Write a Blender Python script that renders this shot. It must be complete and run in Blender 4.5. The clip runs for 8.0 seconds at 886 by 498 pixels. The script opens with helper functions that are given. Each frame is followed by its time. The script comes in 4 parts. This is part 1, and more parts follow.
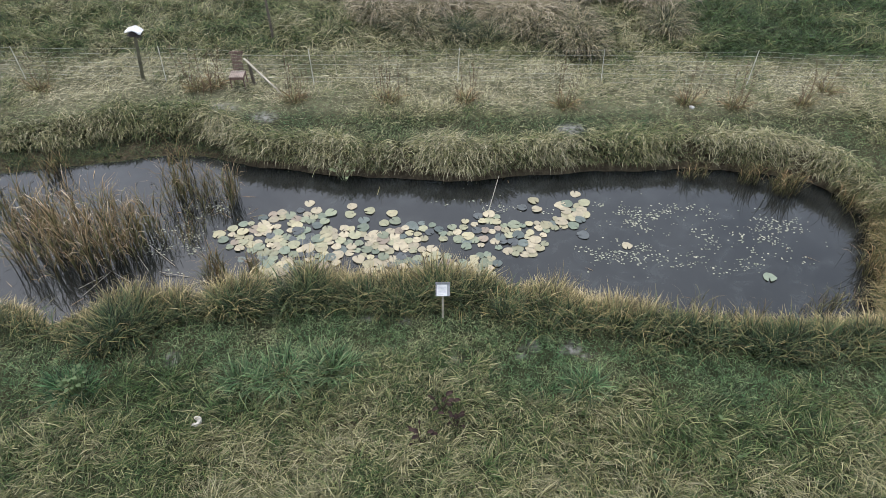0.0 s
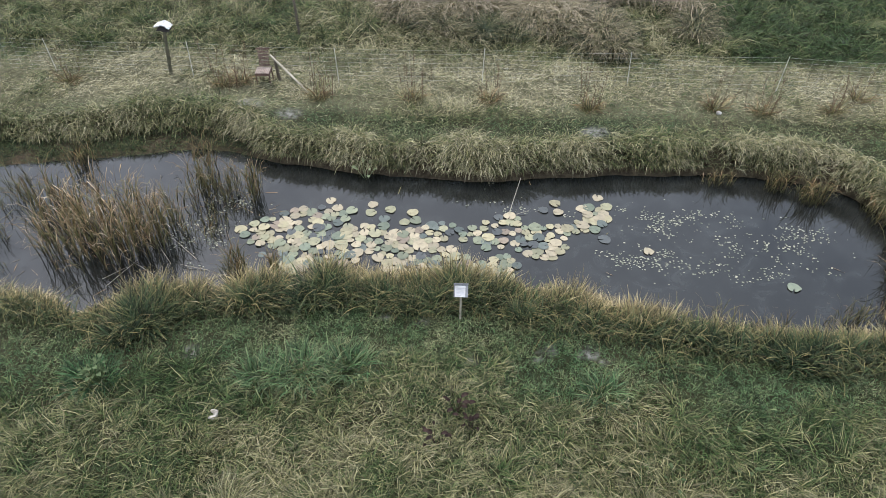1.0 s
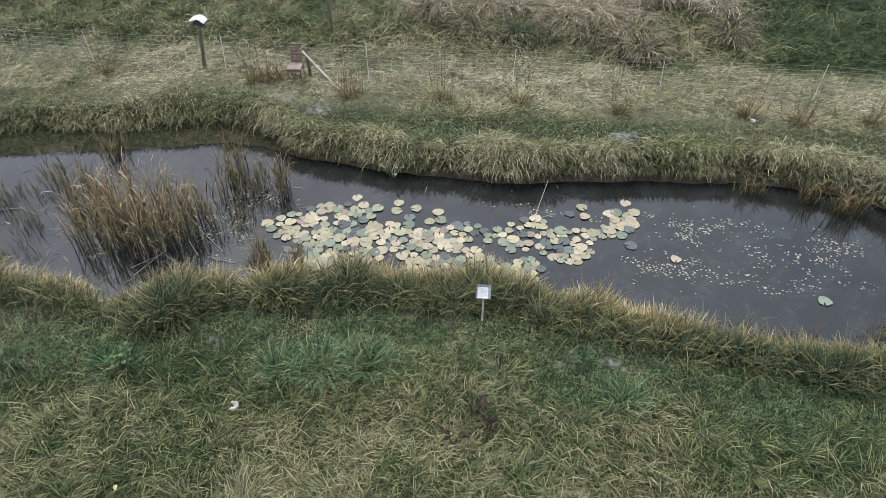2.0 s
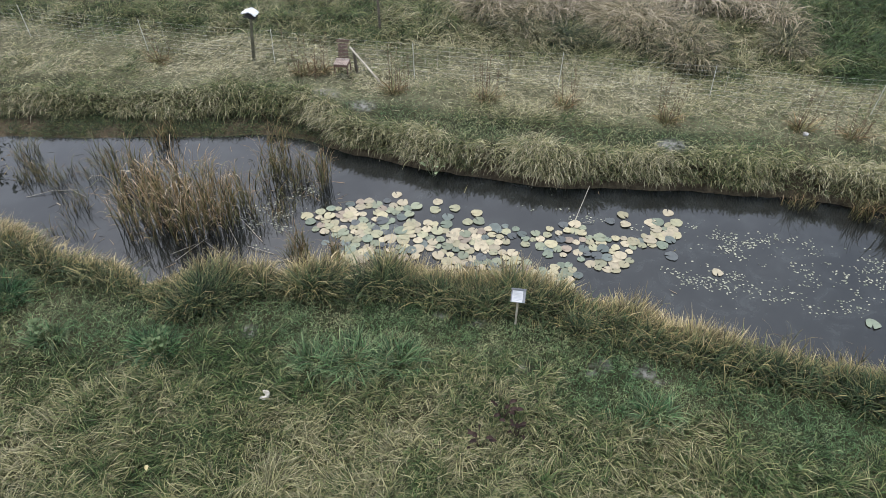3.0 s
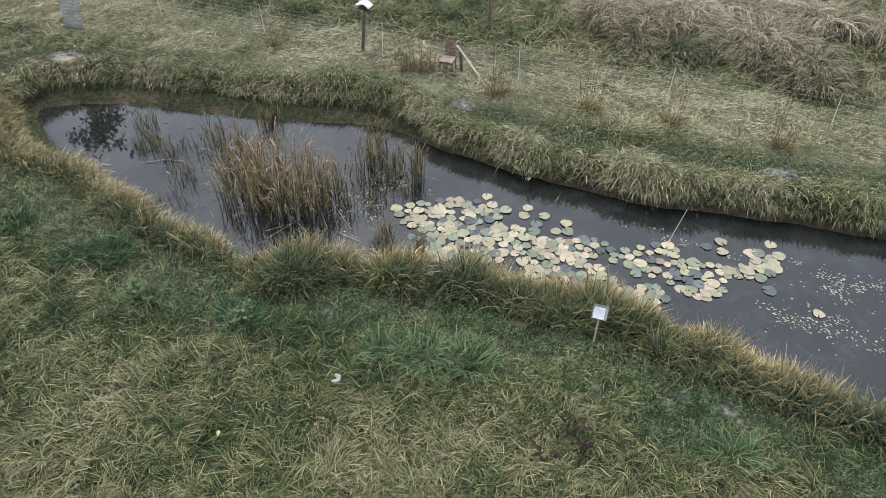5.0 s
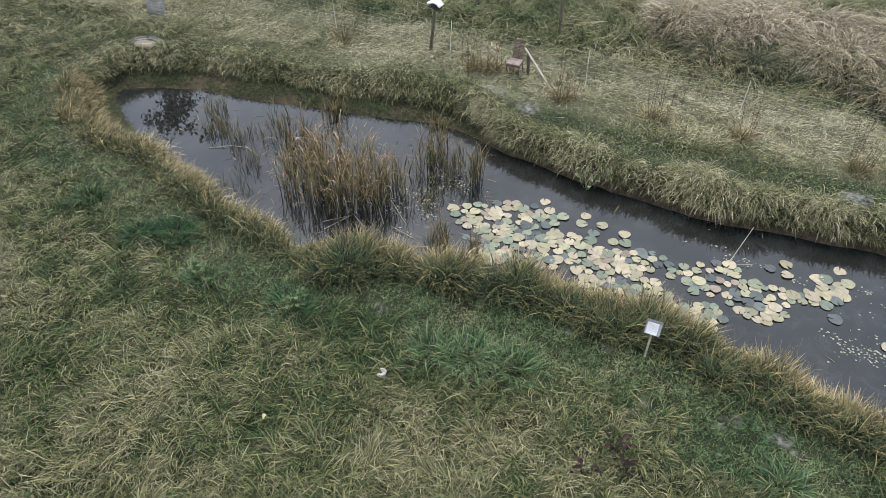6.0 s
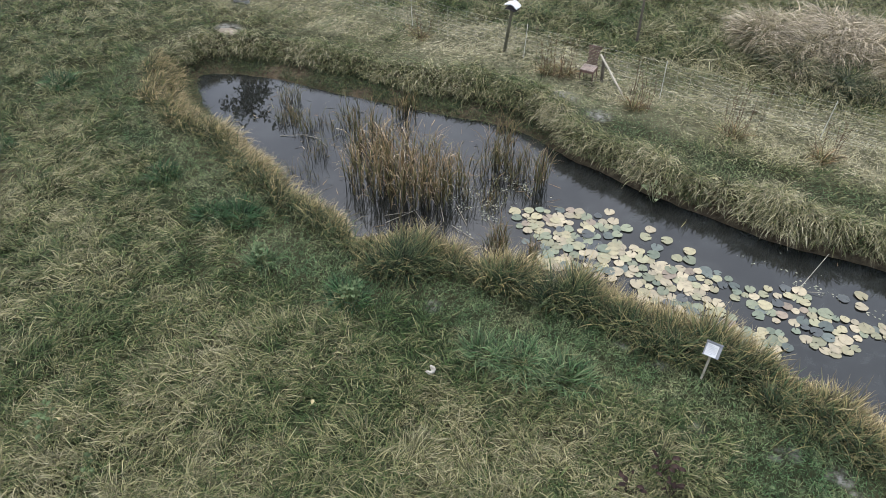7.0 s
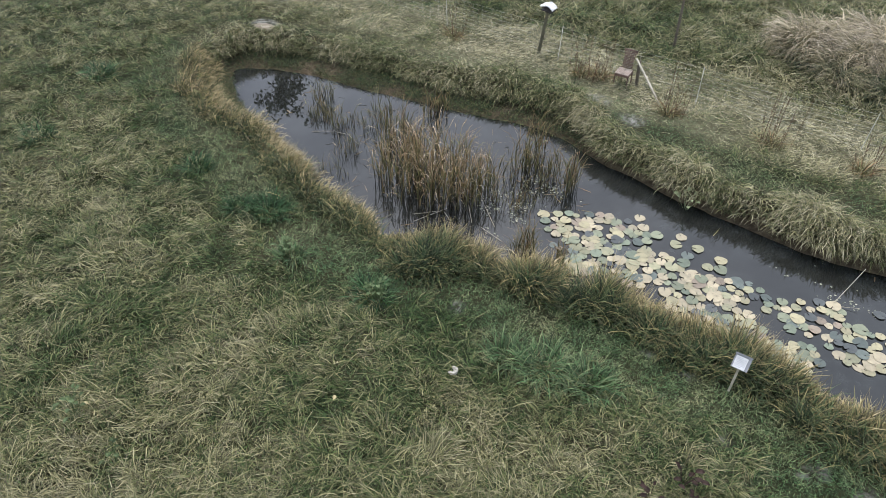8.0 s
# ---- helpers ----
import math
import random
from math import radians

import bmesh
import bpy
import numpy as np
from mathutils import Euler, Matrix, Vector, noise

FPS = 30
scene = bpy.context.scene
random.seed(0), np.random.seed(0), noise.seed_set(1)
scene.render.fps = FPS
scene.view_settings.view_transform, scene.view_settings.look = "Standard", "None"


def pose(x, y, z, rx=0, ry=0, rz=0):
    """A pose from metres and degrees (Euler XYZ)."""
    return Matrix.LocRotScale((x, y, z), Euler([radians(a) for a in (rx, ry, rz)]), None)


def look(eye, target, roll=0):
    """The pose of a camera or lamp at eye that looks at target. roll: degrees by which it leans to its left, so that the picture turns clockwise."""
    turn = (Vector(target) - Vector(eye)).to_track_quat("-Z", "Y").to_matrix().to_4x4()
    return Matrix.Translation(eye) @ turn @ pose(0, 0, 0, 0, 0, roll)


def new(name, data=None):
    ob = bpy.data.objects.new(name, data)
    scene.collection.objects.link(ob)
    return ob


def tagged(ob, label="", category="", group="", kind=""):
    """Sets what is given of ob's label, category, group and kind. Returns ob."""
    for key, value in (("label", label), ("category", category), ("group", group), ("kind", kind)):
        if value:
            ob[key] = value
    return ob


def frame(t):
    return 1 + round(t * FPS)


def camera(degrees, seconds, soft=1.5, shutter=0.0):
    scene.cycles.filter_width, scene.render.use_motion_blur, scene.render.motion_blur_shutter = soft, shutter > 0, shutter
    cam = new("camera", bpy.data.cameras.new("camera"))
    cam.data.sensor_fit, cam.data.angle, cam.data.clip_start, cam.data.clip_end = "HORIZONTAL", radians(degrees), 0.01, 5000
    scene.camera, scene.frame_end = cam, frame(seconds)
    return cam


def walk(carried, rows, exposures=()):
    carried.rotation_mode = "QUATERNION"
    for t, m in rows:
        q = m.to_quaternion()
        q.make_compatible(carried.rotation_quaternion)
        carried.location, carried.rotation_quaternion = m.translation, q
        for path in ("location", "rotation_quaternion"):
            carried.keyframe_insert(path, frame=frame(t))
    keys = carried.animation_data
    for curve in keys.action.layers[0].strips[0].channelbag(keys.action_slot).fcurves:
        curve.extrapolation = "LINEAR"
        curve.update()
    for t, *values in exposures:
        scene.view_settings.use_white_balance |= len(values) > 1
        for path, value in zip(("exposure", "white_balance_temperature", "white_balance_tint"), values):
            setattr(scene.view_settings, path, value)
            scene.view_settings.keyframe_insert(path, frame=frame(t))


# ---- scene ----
cam = camera(66.47, 8.0, 0.85)
PATH = [
    (0.0, pose(0.000, 0.000, 9.200, 47.97, 0, -0.03)),
    (0.5, pose(0.010, 0.020, 9.200, 47.93, 0, 1.06)),
    (1.0, pose(0.020, 0.035, 9.200, 47.91, 0, 2.32)),
    (2.5, pose(0.040, 0.080, 9.175, 47.89, 0, 7.10)),
    (3.0, pose(0.045, 0.100, 9.165, 47.89, 0, 9.44)),
    (3.5, pose(0.050, 0.120, 9.150, 47.93, 0, 11.76)),
    (4.0, pose(0.045, 0.135, 9.135, 48.00, 0, 14.08)),
    (4.5, pose(0.035, 0.150, 9.120, 48.03, 0, 16.45)),
    (6.0, pose(0.010, 0.180, 9.085, 48.14, 0, 25.10)),
    (6.5, pose(0.005, 0.185, 9.080, 48.15, 0, 28.56)),
    (7.0, pose(0.000, 0.195, 9.070, 48.18, 0, 31.72)),
    (7.5, pose(-0.010, 0.210, 9.060, 48.19, 0, 33.79)),
    (8.0, pose(-0.020, 0.220, 9.050, 48.17, 0, 34.75)),
]
walk(cam, PATH, exposures=[(0.0, 0.5, 6520, 15.3)])

# ---- overcast sky and soft sun ----
world = bpy.data.worlds.new("overcast_sky")
scene.world = world
world.use_nodes = True
wn, wl = world.node_tree.nodes, world.node_tree.links
wn.clear()
sky = wn.new("ShaderNodeTexSky")
sky.sky_type, sky.sun_disc = "NISHITA", False
sky.sun_elevation, sky.sun_rotation = radians(62), radians(325)
sky.dust_density, sky.air_density = 4.0, 1.0
pale = wn.new("ShaderNodeHueSaturation")
pale.inputs["Saturation"].default_value = 0.5
back = wn.new("ShaderNodeBackground")
back.inputs["Strength"].default_value = 0.135
wout = wn.new("ShaderNodeOutputWorld")
wl.new(sky.outputs[0], pale.inputs["Color"])
cloud = wn.new("ShaderNodeMix")
cloud.data_type = "RGBA"
cloud.inputs[0].default_value = 0.6
cloud.inputs[7].default_value = (7.6, 9.1, 11.0, 1)
wl.new(pale.outputs[0], cloud.inputs[6])
drift = wn.new("ShaderNodeTexNoise")
drift.inputs["Scale"].default_value, drift.inputs["Detail"].default_value = 3.2, 4.0
where = wn.new("ShaderNodeTexCoord")
wl.new(where.outputs["Generated"], drift.inputs["Vector"])
folds = wn.new("ShaderNodeValToRGB")
folds.color_ramp.elements[0].position, folds.color_ramp.elements[0].color = 0.34, (0.72, 0.74, 0.78, 1)
folds.color_ramp.elements[1].position, folds.color_ramp.elements[1].color = 0.66, (1.32, 1.3, 1.26, 1)
wl.new(drift.outputs[0], folds.inputs[0])
layered = wn.new("ShaderNodeMix")
layered.data_type, layered.blend_type = "RGBA", "MULTIPLY"
layered.inputs[0].default_value = 1.0
wl.new(cloud.outputs[2], layered.inputs[6])
wl.new(folds.outputs[0], layered.inputs[7])
wl.new(layered.outputs[2], back.inputs["Color"])
wl.new(back.outputs[0], wout.inputs["Surface"])

sun_data = bpy.data.lights.new("sun", "SUN")
sun_data.energy, sun_data.angle, sun_data.color = 2.2, radians(20), (1.0, 0.97, 0.93)
sun = new("sun", sun_data)
sun.matrix_world = look((-12, 27, 40), (0, 10, 0))


# ---- materials ----
def material(name, rough=0.8, spec=0.3):
    m = bpy.data.materials.new(name)
    m.use_nodes = True
    b = m.node_tree.nodes["Principled BSDF"]
    b.inputs["Roughness"].default_value = rough
    b.inputs["Specular IOR Level"].default_value = spec
    return m, m.node_tree.nodes, m.node_tree.links, b


def ramp(n, stops, mode="LINEAR"):
    r = n.new("ShaderNodeValToRGB")
    r.color_ramp.interpolation = mode
    while len(r.color_ramp.elements) < len(stops):
        r.color_ramp.elements.new(0.5)
    for e, (at, c) in zip(r.color_ramp.elements, stops):
        e.position, e.color = at, (*c, 1)
    return r


def noise_node(n, l, scale, detail=4.0, rough=0.6, coords="Object"):
    tc = n.new("ShaderNodeTexCoord")
    t = n.new("ShaderNodeTexNoise")
    t.inputs["Scale"].default_value, t.inputs["Detail"].default_value, t.inputs["Roughness"].default_value = scale, detail, rough
    l.new(tc.outputs[coords], t.inputs["Vector"])
    return t


def mix(n, l, a, b, fac, mode="MIX"):
    x = n.new("ShaderNodeMix")
    x.data_type, x.blend_type = "RGBA", mode
    for sock, v in ((x.inputs[6], a), (x.inputs[7], b), (x.inputs[0], fac)):
        if isinstance(v, (tuple, list)):
            sock.default_value = (*v, 1)
        elif isinstance(v, (int, float)):
            sock.default_value = v
        else:
            l.new(v, sock)
    return x.outputs[2]


def bump(n, l, b, height, strength=0.4, dist=0.01):
    k = n.new("ShaderNodeBump")
    k.inputs["Strength"].default_value, k.inputs["Distance"].default_value = strength, dist
    l.new(height, k.inputs["Height"])
    l.new(k.outputs[0], b.inputs["Normal"])


def plain(name, c1, c2, scale=20.0, rough=0.8, relief=0.3, spec=0.3, stretch=None):
    """Two tones mixed by grain and by larger stains, with fine relief."""
    m, n, l, b = material(name, rough, spec)
    fine, big = noise_node(n, l, scale), noise_node(n, l, scale * 0.18, 2.0)
    if stretch:
        tc = n.new("ShaderNodeTexCoord")
        mp = n.new("ShaderNodeMapping")
        mp.inputs["Scale"].default_value = stretch
        l.new(tc.outputs["Object"], mp.inputs["Vector"])
        l.new(mp.outputs[0], fine.inputs["Vector"])
    r = ramp(n, [(0.3, c1), (0.7, c2)])
    l.new(fine.outputs[0], r.inputs[0])
    dark = ramp(n, [(0.35, (0.62, 0.62, 0.6)), (0.6, (1, 1, 1))])
    l.new(big.outputs[0], dark.inputs[0])
    l.new(mix(n, l, r.outputs[0], dark.outputs[0], 1.0, "MULTIPLY"), b.inputs["Base Color"])
    bump(n, l, b, fine.outputs[0], relief, 0.01)
    return m


def blade_material(name, stops, rough=0.6, through_light=0.15):
    """Leaf blades: the attribute "tone" runs from near-black, for shade at grass roots, over fresh green to dry straw.
    """
    m, n, l, b = material(name, rough, 0.25)
    at = n.new("ShaderNodeAttribute")
    at.attribute_name = "tone"
    r = ramp(n, stops)
    l.new(at.outputs["Fac"], r.inputs[0])
    g = n.new("ShaderNodeNewGeometry")
    v = ramp(n, [(0.0, (0.26, 0.26, 0.26)), (0.5, (0.88, 0.88, 0.88)), (1.0, (1.65, 1.64, 1.6))])
    l.new(g.outputs["Random Per Island"], v.inputs[0])
    col = mix(n, l, r.outputs[0], v.outputs[0], 1.0, "MULTIPLY")
    l.new(col, b.inputs["Base Color"])
    tr = n.new("ShaderNodeBsdfTranslucent")
    l.new(col, tr.inputs["Color"])
    mx = n.new("ShaderNodeMixShader")
    mx.inputs[0].default_value = through_light
    l.new(b.outputs[0], mx.inputs[1])
    l.new(tr.outputs[0], mx.inputs[2])
    l.new(mx.outputs[0], n["Material Output"].inputs["Surface"])
    return m


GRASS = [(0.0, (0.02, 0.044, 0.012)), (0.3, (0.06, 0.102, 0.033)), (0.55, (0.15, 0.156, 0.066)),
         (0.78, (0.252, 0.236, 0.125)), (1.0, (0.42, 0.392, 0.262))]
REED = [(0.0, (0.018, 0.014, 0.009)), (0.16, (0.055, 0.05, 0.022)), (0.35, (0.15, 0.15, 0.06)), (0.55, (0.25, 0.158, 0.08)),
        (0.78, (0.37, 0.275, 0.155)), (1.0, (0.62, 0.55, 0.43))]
m_grass = blade_material("grass_blades", GRASS)
# lowest stops near black, used as painted shade at the bank's roots
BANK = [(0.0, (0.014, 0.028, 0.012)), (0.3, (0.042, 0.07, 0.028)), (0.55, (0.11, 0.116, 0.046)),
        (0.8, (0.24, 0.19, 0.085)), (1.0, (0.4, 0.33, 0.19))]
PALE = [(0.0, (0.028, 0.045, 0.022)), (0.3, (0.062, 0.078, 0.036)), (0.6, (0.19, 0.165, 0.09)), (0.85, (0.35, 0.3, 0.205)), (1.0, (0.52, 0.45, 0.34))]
m_pale = blade_material("pale_blades", PALE)
LAWN = [(0.0, (0.018, 0.052, 0.018)), (0.35, (0.066, 0.134, 0.055)), (0.65, (0.17, 0.205, 0.1)), (1.0, (0.33, 0.31, 0.18))]
m_lawn = blade_material("lawn_blades", LAWN)
m_bank = blade_material("bank_blades", BANK)
m_reed = blade_material("reed_blades", REED)
m_weed = plain("dry_stems", (0.1, 0.06, 0.036), (0.18, 0.115, 0.07), 30)
m_white = plain("white_paint", (0.5, 0.5, 0.49), (0.8, 0.8, 0.78), 9, 0.6, 0.1)
m_rope = plain("pale_twine", (0.42, 0.42, 0.36), (0.6, 0.6, 0.52), 40, 0.7, 0.1)
m_post = plain("weathered_post", (0.09, 0.075, 0.055), (0.17, 0.145, 0.11), 18, 0.9, 0.5, stretch=(40, 40, 4))
m_olivepost = plain("mossy_post", (0.085, 0.08, 0.05), (0.16, 0.15, 0.1), 18, 0.9, 0.5, stretch=(40, 40, 4))
m_rail = plain("pale_rail_wood", (0.36, 0.32, 0.24), (0.55, 0.5, 0.4), 18, 0.8, 0.4, stretch=(40, 40, 4))
m_greywood = plain("grey_weathered_wood", (0.24, 0.23, 0.215), (0.4, 0.385, 0.36), 18, 0.9, 0.5)
m_wicker = plain("brown_wicker", (0.11, 0.066, 0.052), (0.21, 0.135, 0.11), 30, 0.7, 0.4)
m_wicker_pale = plain("worn_pale_wicker", (0.32, 0.25, 0.21), (0.5, 0.42, 0.36), 30, 0.7, 0.4)
m_plate = plain("grey_sign_plate", (0.22, 0.23, 0.24), (0.32, 0.33, 0.34), 12, 0.5, 0.1)
m_paper = plain("white_paper", (0.62, 0.62, 0.61), (0.76, 0.76, 0.74), 12, 0.7, 0.05)
m_ink = plain("grey_ink", (0.4, 0.41, 0.43), (0.5, 0.5, 0.52), 20, 0.8, 0.0)
m_dark = plain("dark_box_wood", (0.03, 0.027, 0.025), (0.07, 0.06, 0.055), 18)
m_weedleaf = plain("broad_weed_leaf", (0.06, 0.1, 0.038), (0.13, 0.175, 0.075), 25, 0.6)
m_paleleaf = plain("pale_green_leaf", (0.2, 0.26, 0.12), (0.36, 0.42, 0.24), 20, 0.6)
m_fallen = plain("yellowed_leaf", (0.4, 0.35, 0.17), (0.6, 0.52, 0.3), 20, 0.7)
m_scrap = plain("white_scrap", (0.34, 0.32, 0.27), (0.56, 0.53, 0.46), 30, 0.6)
m_bark = plain("tree_bark", (0.06, 0.05, 0.04), (0.13, 0.11, 0.09), 14)
m_treeleaf = plain("tree_leaf", (0.05, 0.07, 0.025), (0.11, 0.11, 0.045), 10)
m_palestone = plain("pale_stone", (0.4, 0.39, 0.36), (0.58, 0.57, 0.54), 14, 0.8, 0.5)
m_sand = plain("sandy_soil", (0.19, 0.16, 0.12), (0.31, 0.265, 0.21), 9, 0.9, 0.6)

# ground: thatch and soil, with wet mud where the attribute "mud" says so
m_ground, n, l, b = material("meadow_soil", 0.95, 0.15)
n1, n2, n3 = noise_node(n, l, 0.55, 5), noise_node(n, l, 7, 6, 0.7), noise_node(n, l, 45, 3)
r1 = ramp(n, [(0.35, (0.024, 0.034, 0.014)), (0.52, (0.042, 0.044, 0.021)), (0.68, (0.07, 0.06, 0.034))])
l.new(n1.outputs[0], r1.inputs[0])
r2 = ramp(n, [(0.3, (0.4, 0.4, 0.38)), (0.7, (1.2, 1.2, 1.15))])
l.new(n2.outputs[0], r2.inputs[0])
r3 = ramp(n, [(0.3, (0.034, 0.026, 0.016)), (0.5, (0.078, 0.06, 0.037)), (0.7, (0.135, 0.108, 0.068))])
l.new(n2.outputs[0], r3.inputs[0])
at = n.new("ShaderNodeAttribute")
at.attribute_name = "mud"
bare = n.new("ShaderNodeAttribute")
bare.attribute_name = "bare"
r4 = ramp(n, [(0.3, (0.13, 0.13, 0.115)), (0.7, (0.3, 0.295, 0.27))])
l.new(n2.outputs[0], r4.inputs[0])
hay = n.new("ShaderNodeAttribute")
hay.attribute_name = "hay"
r5 = ramp(n, [(0.3, (0.055, 0.058, 0.03)), (0.7, (0.19, 0.178, 0.11))])
l.new(n2.outputs[0], r5.inputs[0])
turf = mix(n, l, mix(n, l, r1.outputs[0], r2.outputs[0], 1.0, "MULTIPLY"), r5.outputs[0], hay.outputs["Fac"])
turf = mix(n, l, turf, r3.outputs[0], at.outputs["Fac"])
worn = ramp(n, [(0.38, (0, 0, 0)), (0.58, (1, 1, 1))])
l.new(n2.outputs[0], worn.inputs[0])
l.new(mix(n, l, turf, r4.outputs[0], mix(n, l, (0, 0, 0), worn.outputs[0], bare.outputs["Fac"])), b.inputs["Base Color"])
bump(n, l, b, n3.outputs[0], 1.0, 0.04)

# water: dark and still, a little cloudy with drifting scum below the surface
m_water, n, l, b = material("pond_water", 0.02, 0.5)
b.inputs["IOR"].default_value = 1.53
n1, n2 = noise_node(n, l, 0.5, 3), noise_node(n, l, 1.7, 9, 0.72)
n2.inputs["Distortion"].default_value = 0.8
r1 = ramp(n, [(0.3, (0.011, 0.012, 0.0105)), (0.7, (0.016, 0.017, 0.015))])
l.new(n1.outputs[0], r1.inputs[0])
r2 = ramp(n, [(0.48, (0, 0, 0)), (0.85, (0.026, 0.03, 0.029))])
l.new(n2.outputs[0], r2.inputs[0])
l.new(mix(n, l, r1.outputs[0], r2.outputs[0], 1.0, "ADD"), b.inputs["Base Color"])
n3 = noise_node(n, l, 5, 2)
bump(n, l, b, n3.outputs[0], 0.02, 0.01)

# lily pads: yellowed, green and slate leaves
m_pad, n, l, b = material("lily_pad_leaf", 0.7, 0.2)
oi = n.new("ShaderNodeObjectInfo")
r1 = ramp(n, [(0.0, (0.4, 0.355, 0.255)), (0.2, (0.35, 0.325, 0.215)), (0.36, (0.29, 0.29, 0.195)), (0.5, (0.22, 0.245, 0.175)),
              (0.64, (0.175, 0.21, 0.16)), (0.75, (0.12, 0.145, 0.135)), (0.85, (0.095, 0.107, 0.11)), (0.93, (0.255, 0.215, 0.17))], "CONSTANT")
l.new(oi.outputs["Random"], r1.inputs[0])
wn_ = n.new("ShaderNodeTexWhiteNoise")
wn_.noise_dimensions = "1D"
l.new(oi.outputs["Random"], wn_.inputs["W"])
shade = ramp(n, [(0.0, (0.64, 0.65, 0.67)), (1.0, (1.03, 1.02, 1.02))])
l.new(wn_.outputs["Value"], shade.inputs[0])
n1 = noise_node(n, l, 9, 4)
r2 = ramp(n, [(0.28, (0.5, 0.46, 0.4)), (0.42, (0.9, 0.9, 0.88)), (0.7, (1.1, 1.08, 1.02))])
l.new(n1.outputs[0], r2.inputs[0])
l.new(mix(n, l, mix(n, l, r1.outputs[0], shade.outputs[0], 1.0, "MULTIPLY"), r2.outputs[0], 1.0, "MULTIPLY"), b.inputs["Base Color"])
bump(n, l, b, n1.outputs[0], 0.3, 0.01)

m_leaflet, n, l, b = material("floating_leaflet", 0.7, 0.2)
g = n.new("ShaderNodeNewGeometry")
r1 = ramp(n, [(0.0, (0.1, 0.115, 0.085)), (0.5, (0.22, 0.23, 0.17)), (1.0, (0.34, 0.33, 0.25))])
l.new(g.outputs["Random Per Island"], r1.inputs[0])
l.new(r1.outputs[0], b.inputs["Base Color"])

# ---- plan of the pond ----
SHORE = [(-15.0, 11.5), (-13.8, 10.4), (-12.6, 9.8), (-11.3, 9.35), (-9.8, 8.85), (-8.4, 8.4), (-7.2, 8.2), (-6.2, 8.1),
         (-5.1, 8.35), (-4.3, 8.55), (-3.2, 8.75), (-1.6, 8.85), (0.5, 8.85), (1.7, 8.6), (2.8, 8.25), (4.3, 8.0), (5.3, 7.9),
         (6.8, 7.9), (7.7, 8.1), (8.3, 9.2), (8.9, 10.2), (9.0, 11.2), (8.7, 12.1), (8.1, 12.55), (7.1, 12.85), (5.5, 12.95),
         (3.5, 12.85), (1.5, 12.65), (0.2, 12.55), (-1.7, 12.65), (-3.5, 12.95), (-4.6, 13.2), (-5.6, 13.5), (-6.9, 13.5),
         (-8.2, 13.2), (-9.8, 12.95), (-11.3, 12.65), (-13.5, 12.3)]
# stretch of meadow drawn to fit what the turning camera sees
SEEN_MEADOW = [(-8.4, -0.2), (6.9, 4.0), (15.8, 22.8), (8, 26.5), (0, 27.5), (-15, 22.8), (-21.3, 17.8), (-25.8, 10)]
rng = np.random.default_rng(7)


def rounded(points, steps):
    """A closed Catmull-Rom line through the plan's corners."""
    p = np.array(points)
    a, b_, c, d = np.roll(p, 1, 0), p, np.roll(p, -1, 0), np.roll(p, -2, 0)
    s = (np.arange(steps) / steps)[None, :, None]
    a, b_, c, d = (q[:, None, :] for q in (a, b_, c, d))
    return (0.5 * (2 * b_ + (c - a) * s + (2 * a - 5 * b_ + 4 * c - d) * s ** 2 + (3 * b_ - a - 3 * c + d) * s ** 3)).reshape(-1, 2)


def inside(x, y, poly):
    hit = np.zeros(x.shape, bool)
    for (x1, y1), (x2, y2) in zip(poly, np.roll(poly, -1, 0)):
        if y1 != y2:
            hit ^= ((y1 > y) != (y2 > y)) & (x < (x2 - x1) * (y - y1) / (y2 - y1) + x1)
    return hit


shore = rounded(SHORE, 5)


def wave(x, y, scale, seed):
    """Smooth noise in -1..1 over the plan, from a few crossing waves and a lattice of random values."""
    r = np.random.default_rng(seed)
    grid = r.random((64, 64)) * 2 - 1
    out, amp, tot = np.zeros_like(x), 1.0, 0.0
    for o in range(3):
        u, v = x / scale * 2 ** o + 13.7 * o + seed, y / scale * 2 ** o + 7.1 * o
        i, j = np.floor(u).astype(int), np.floor(v).astype(int)
        fu, fv = u - i, v - j
        fu, fv = fu * fu * (3 - 2 * fu), fv * fv * (3 - 2 * fv)
        g00, g10, g01, g11 = grid[i % 64, j % 64], grid[(i + 1) % 64, j % 64], grid[i % 64, (j + 1) % 64], grid[(i + 1) % 64, (j + 1) % 64]
        out += amp * ((g00 * (1 - fu) + g10 * fu) * (1 - fv) + (g01 * (1 - fu) + g11 * fu) * fv)
        tot += amp
        amp *= 0.5
    return out / tot * 1.6


# distance to the water's edge on a raster, negative in the water
RX, RY, RS = -40.0, -15.0, 0.1
gx, gy = np.meshgrid(RX + RS * np.arange(650), RY + RS * np.arange(560), indexing="ij")
far2 = np.full(gx.shape, 1e9)
for (x1, y1), (x2, y2) in zip(shore, np.roll(shore, -1, 0)):
    dx, dy = x2 - x1, y2 - y1
    s = np.clip(((gx - x1) * dx + (gy - y1) * dy) / (dx * dx + dy * dy + 1e-9), 0, 1)
    far2 = np.minimum(far2, (gx - x1 - s * dx) ** 2 + (gy - y1 - s * dy) ** 2)
raster = np.sqrt(far2) * np.where(inside(gx, gy, shore), -1, 1)
raster += 0.05 * wave(gx, gy, 0.9, 3) + 0.04 * wave(gx, gy, 0.35, 4)
grad = np.gradient(raster, RS)


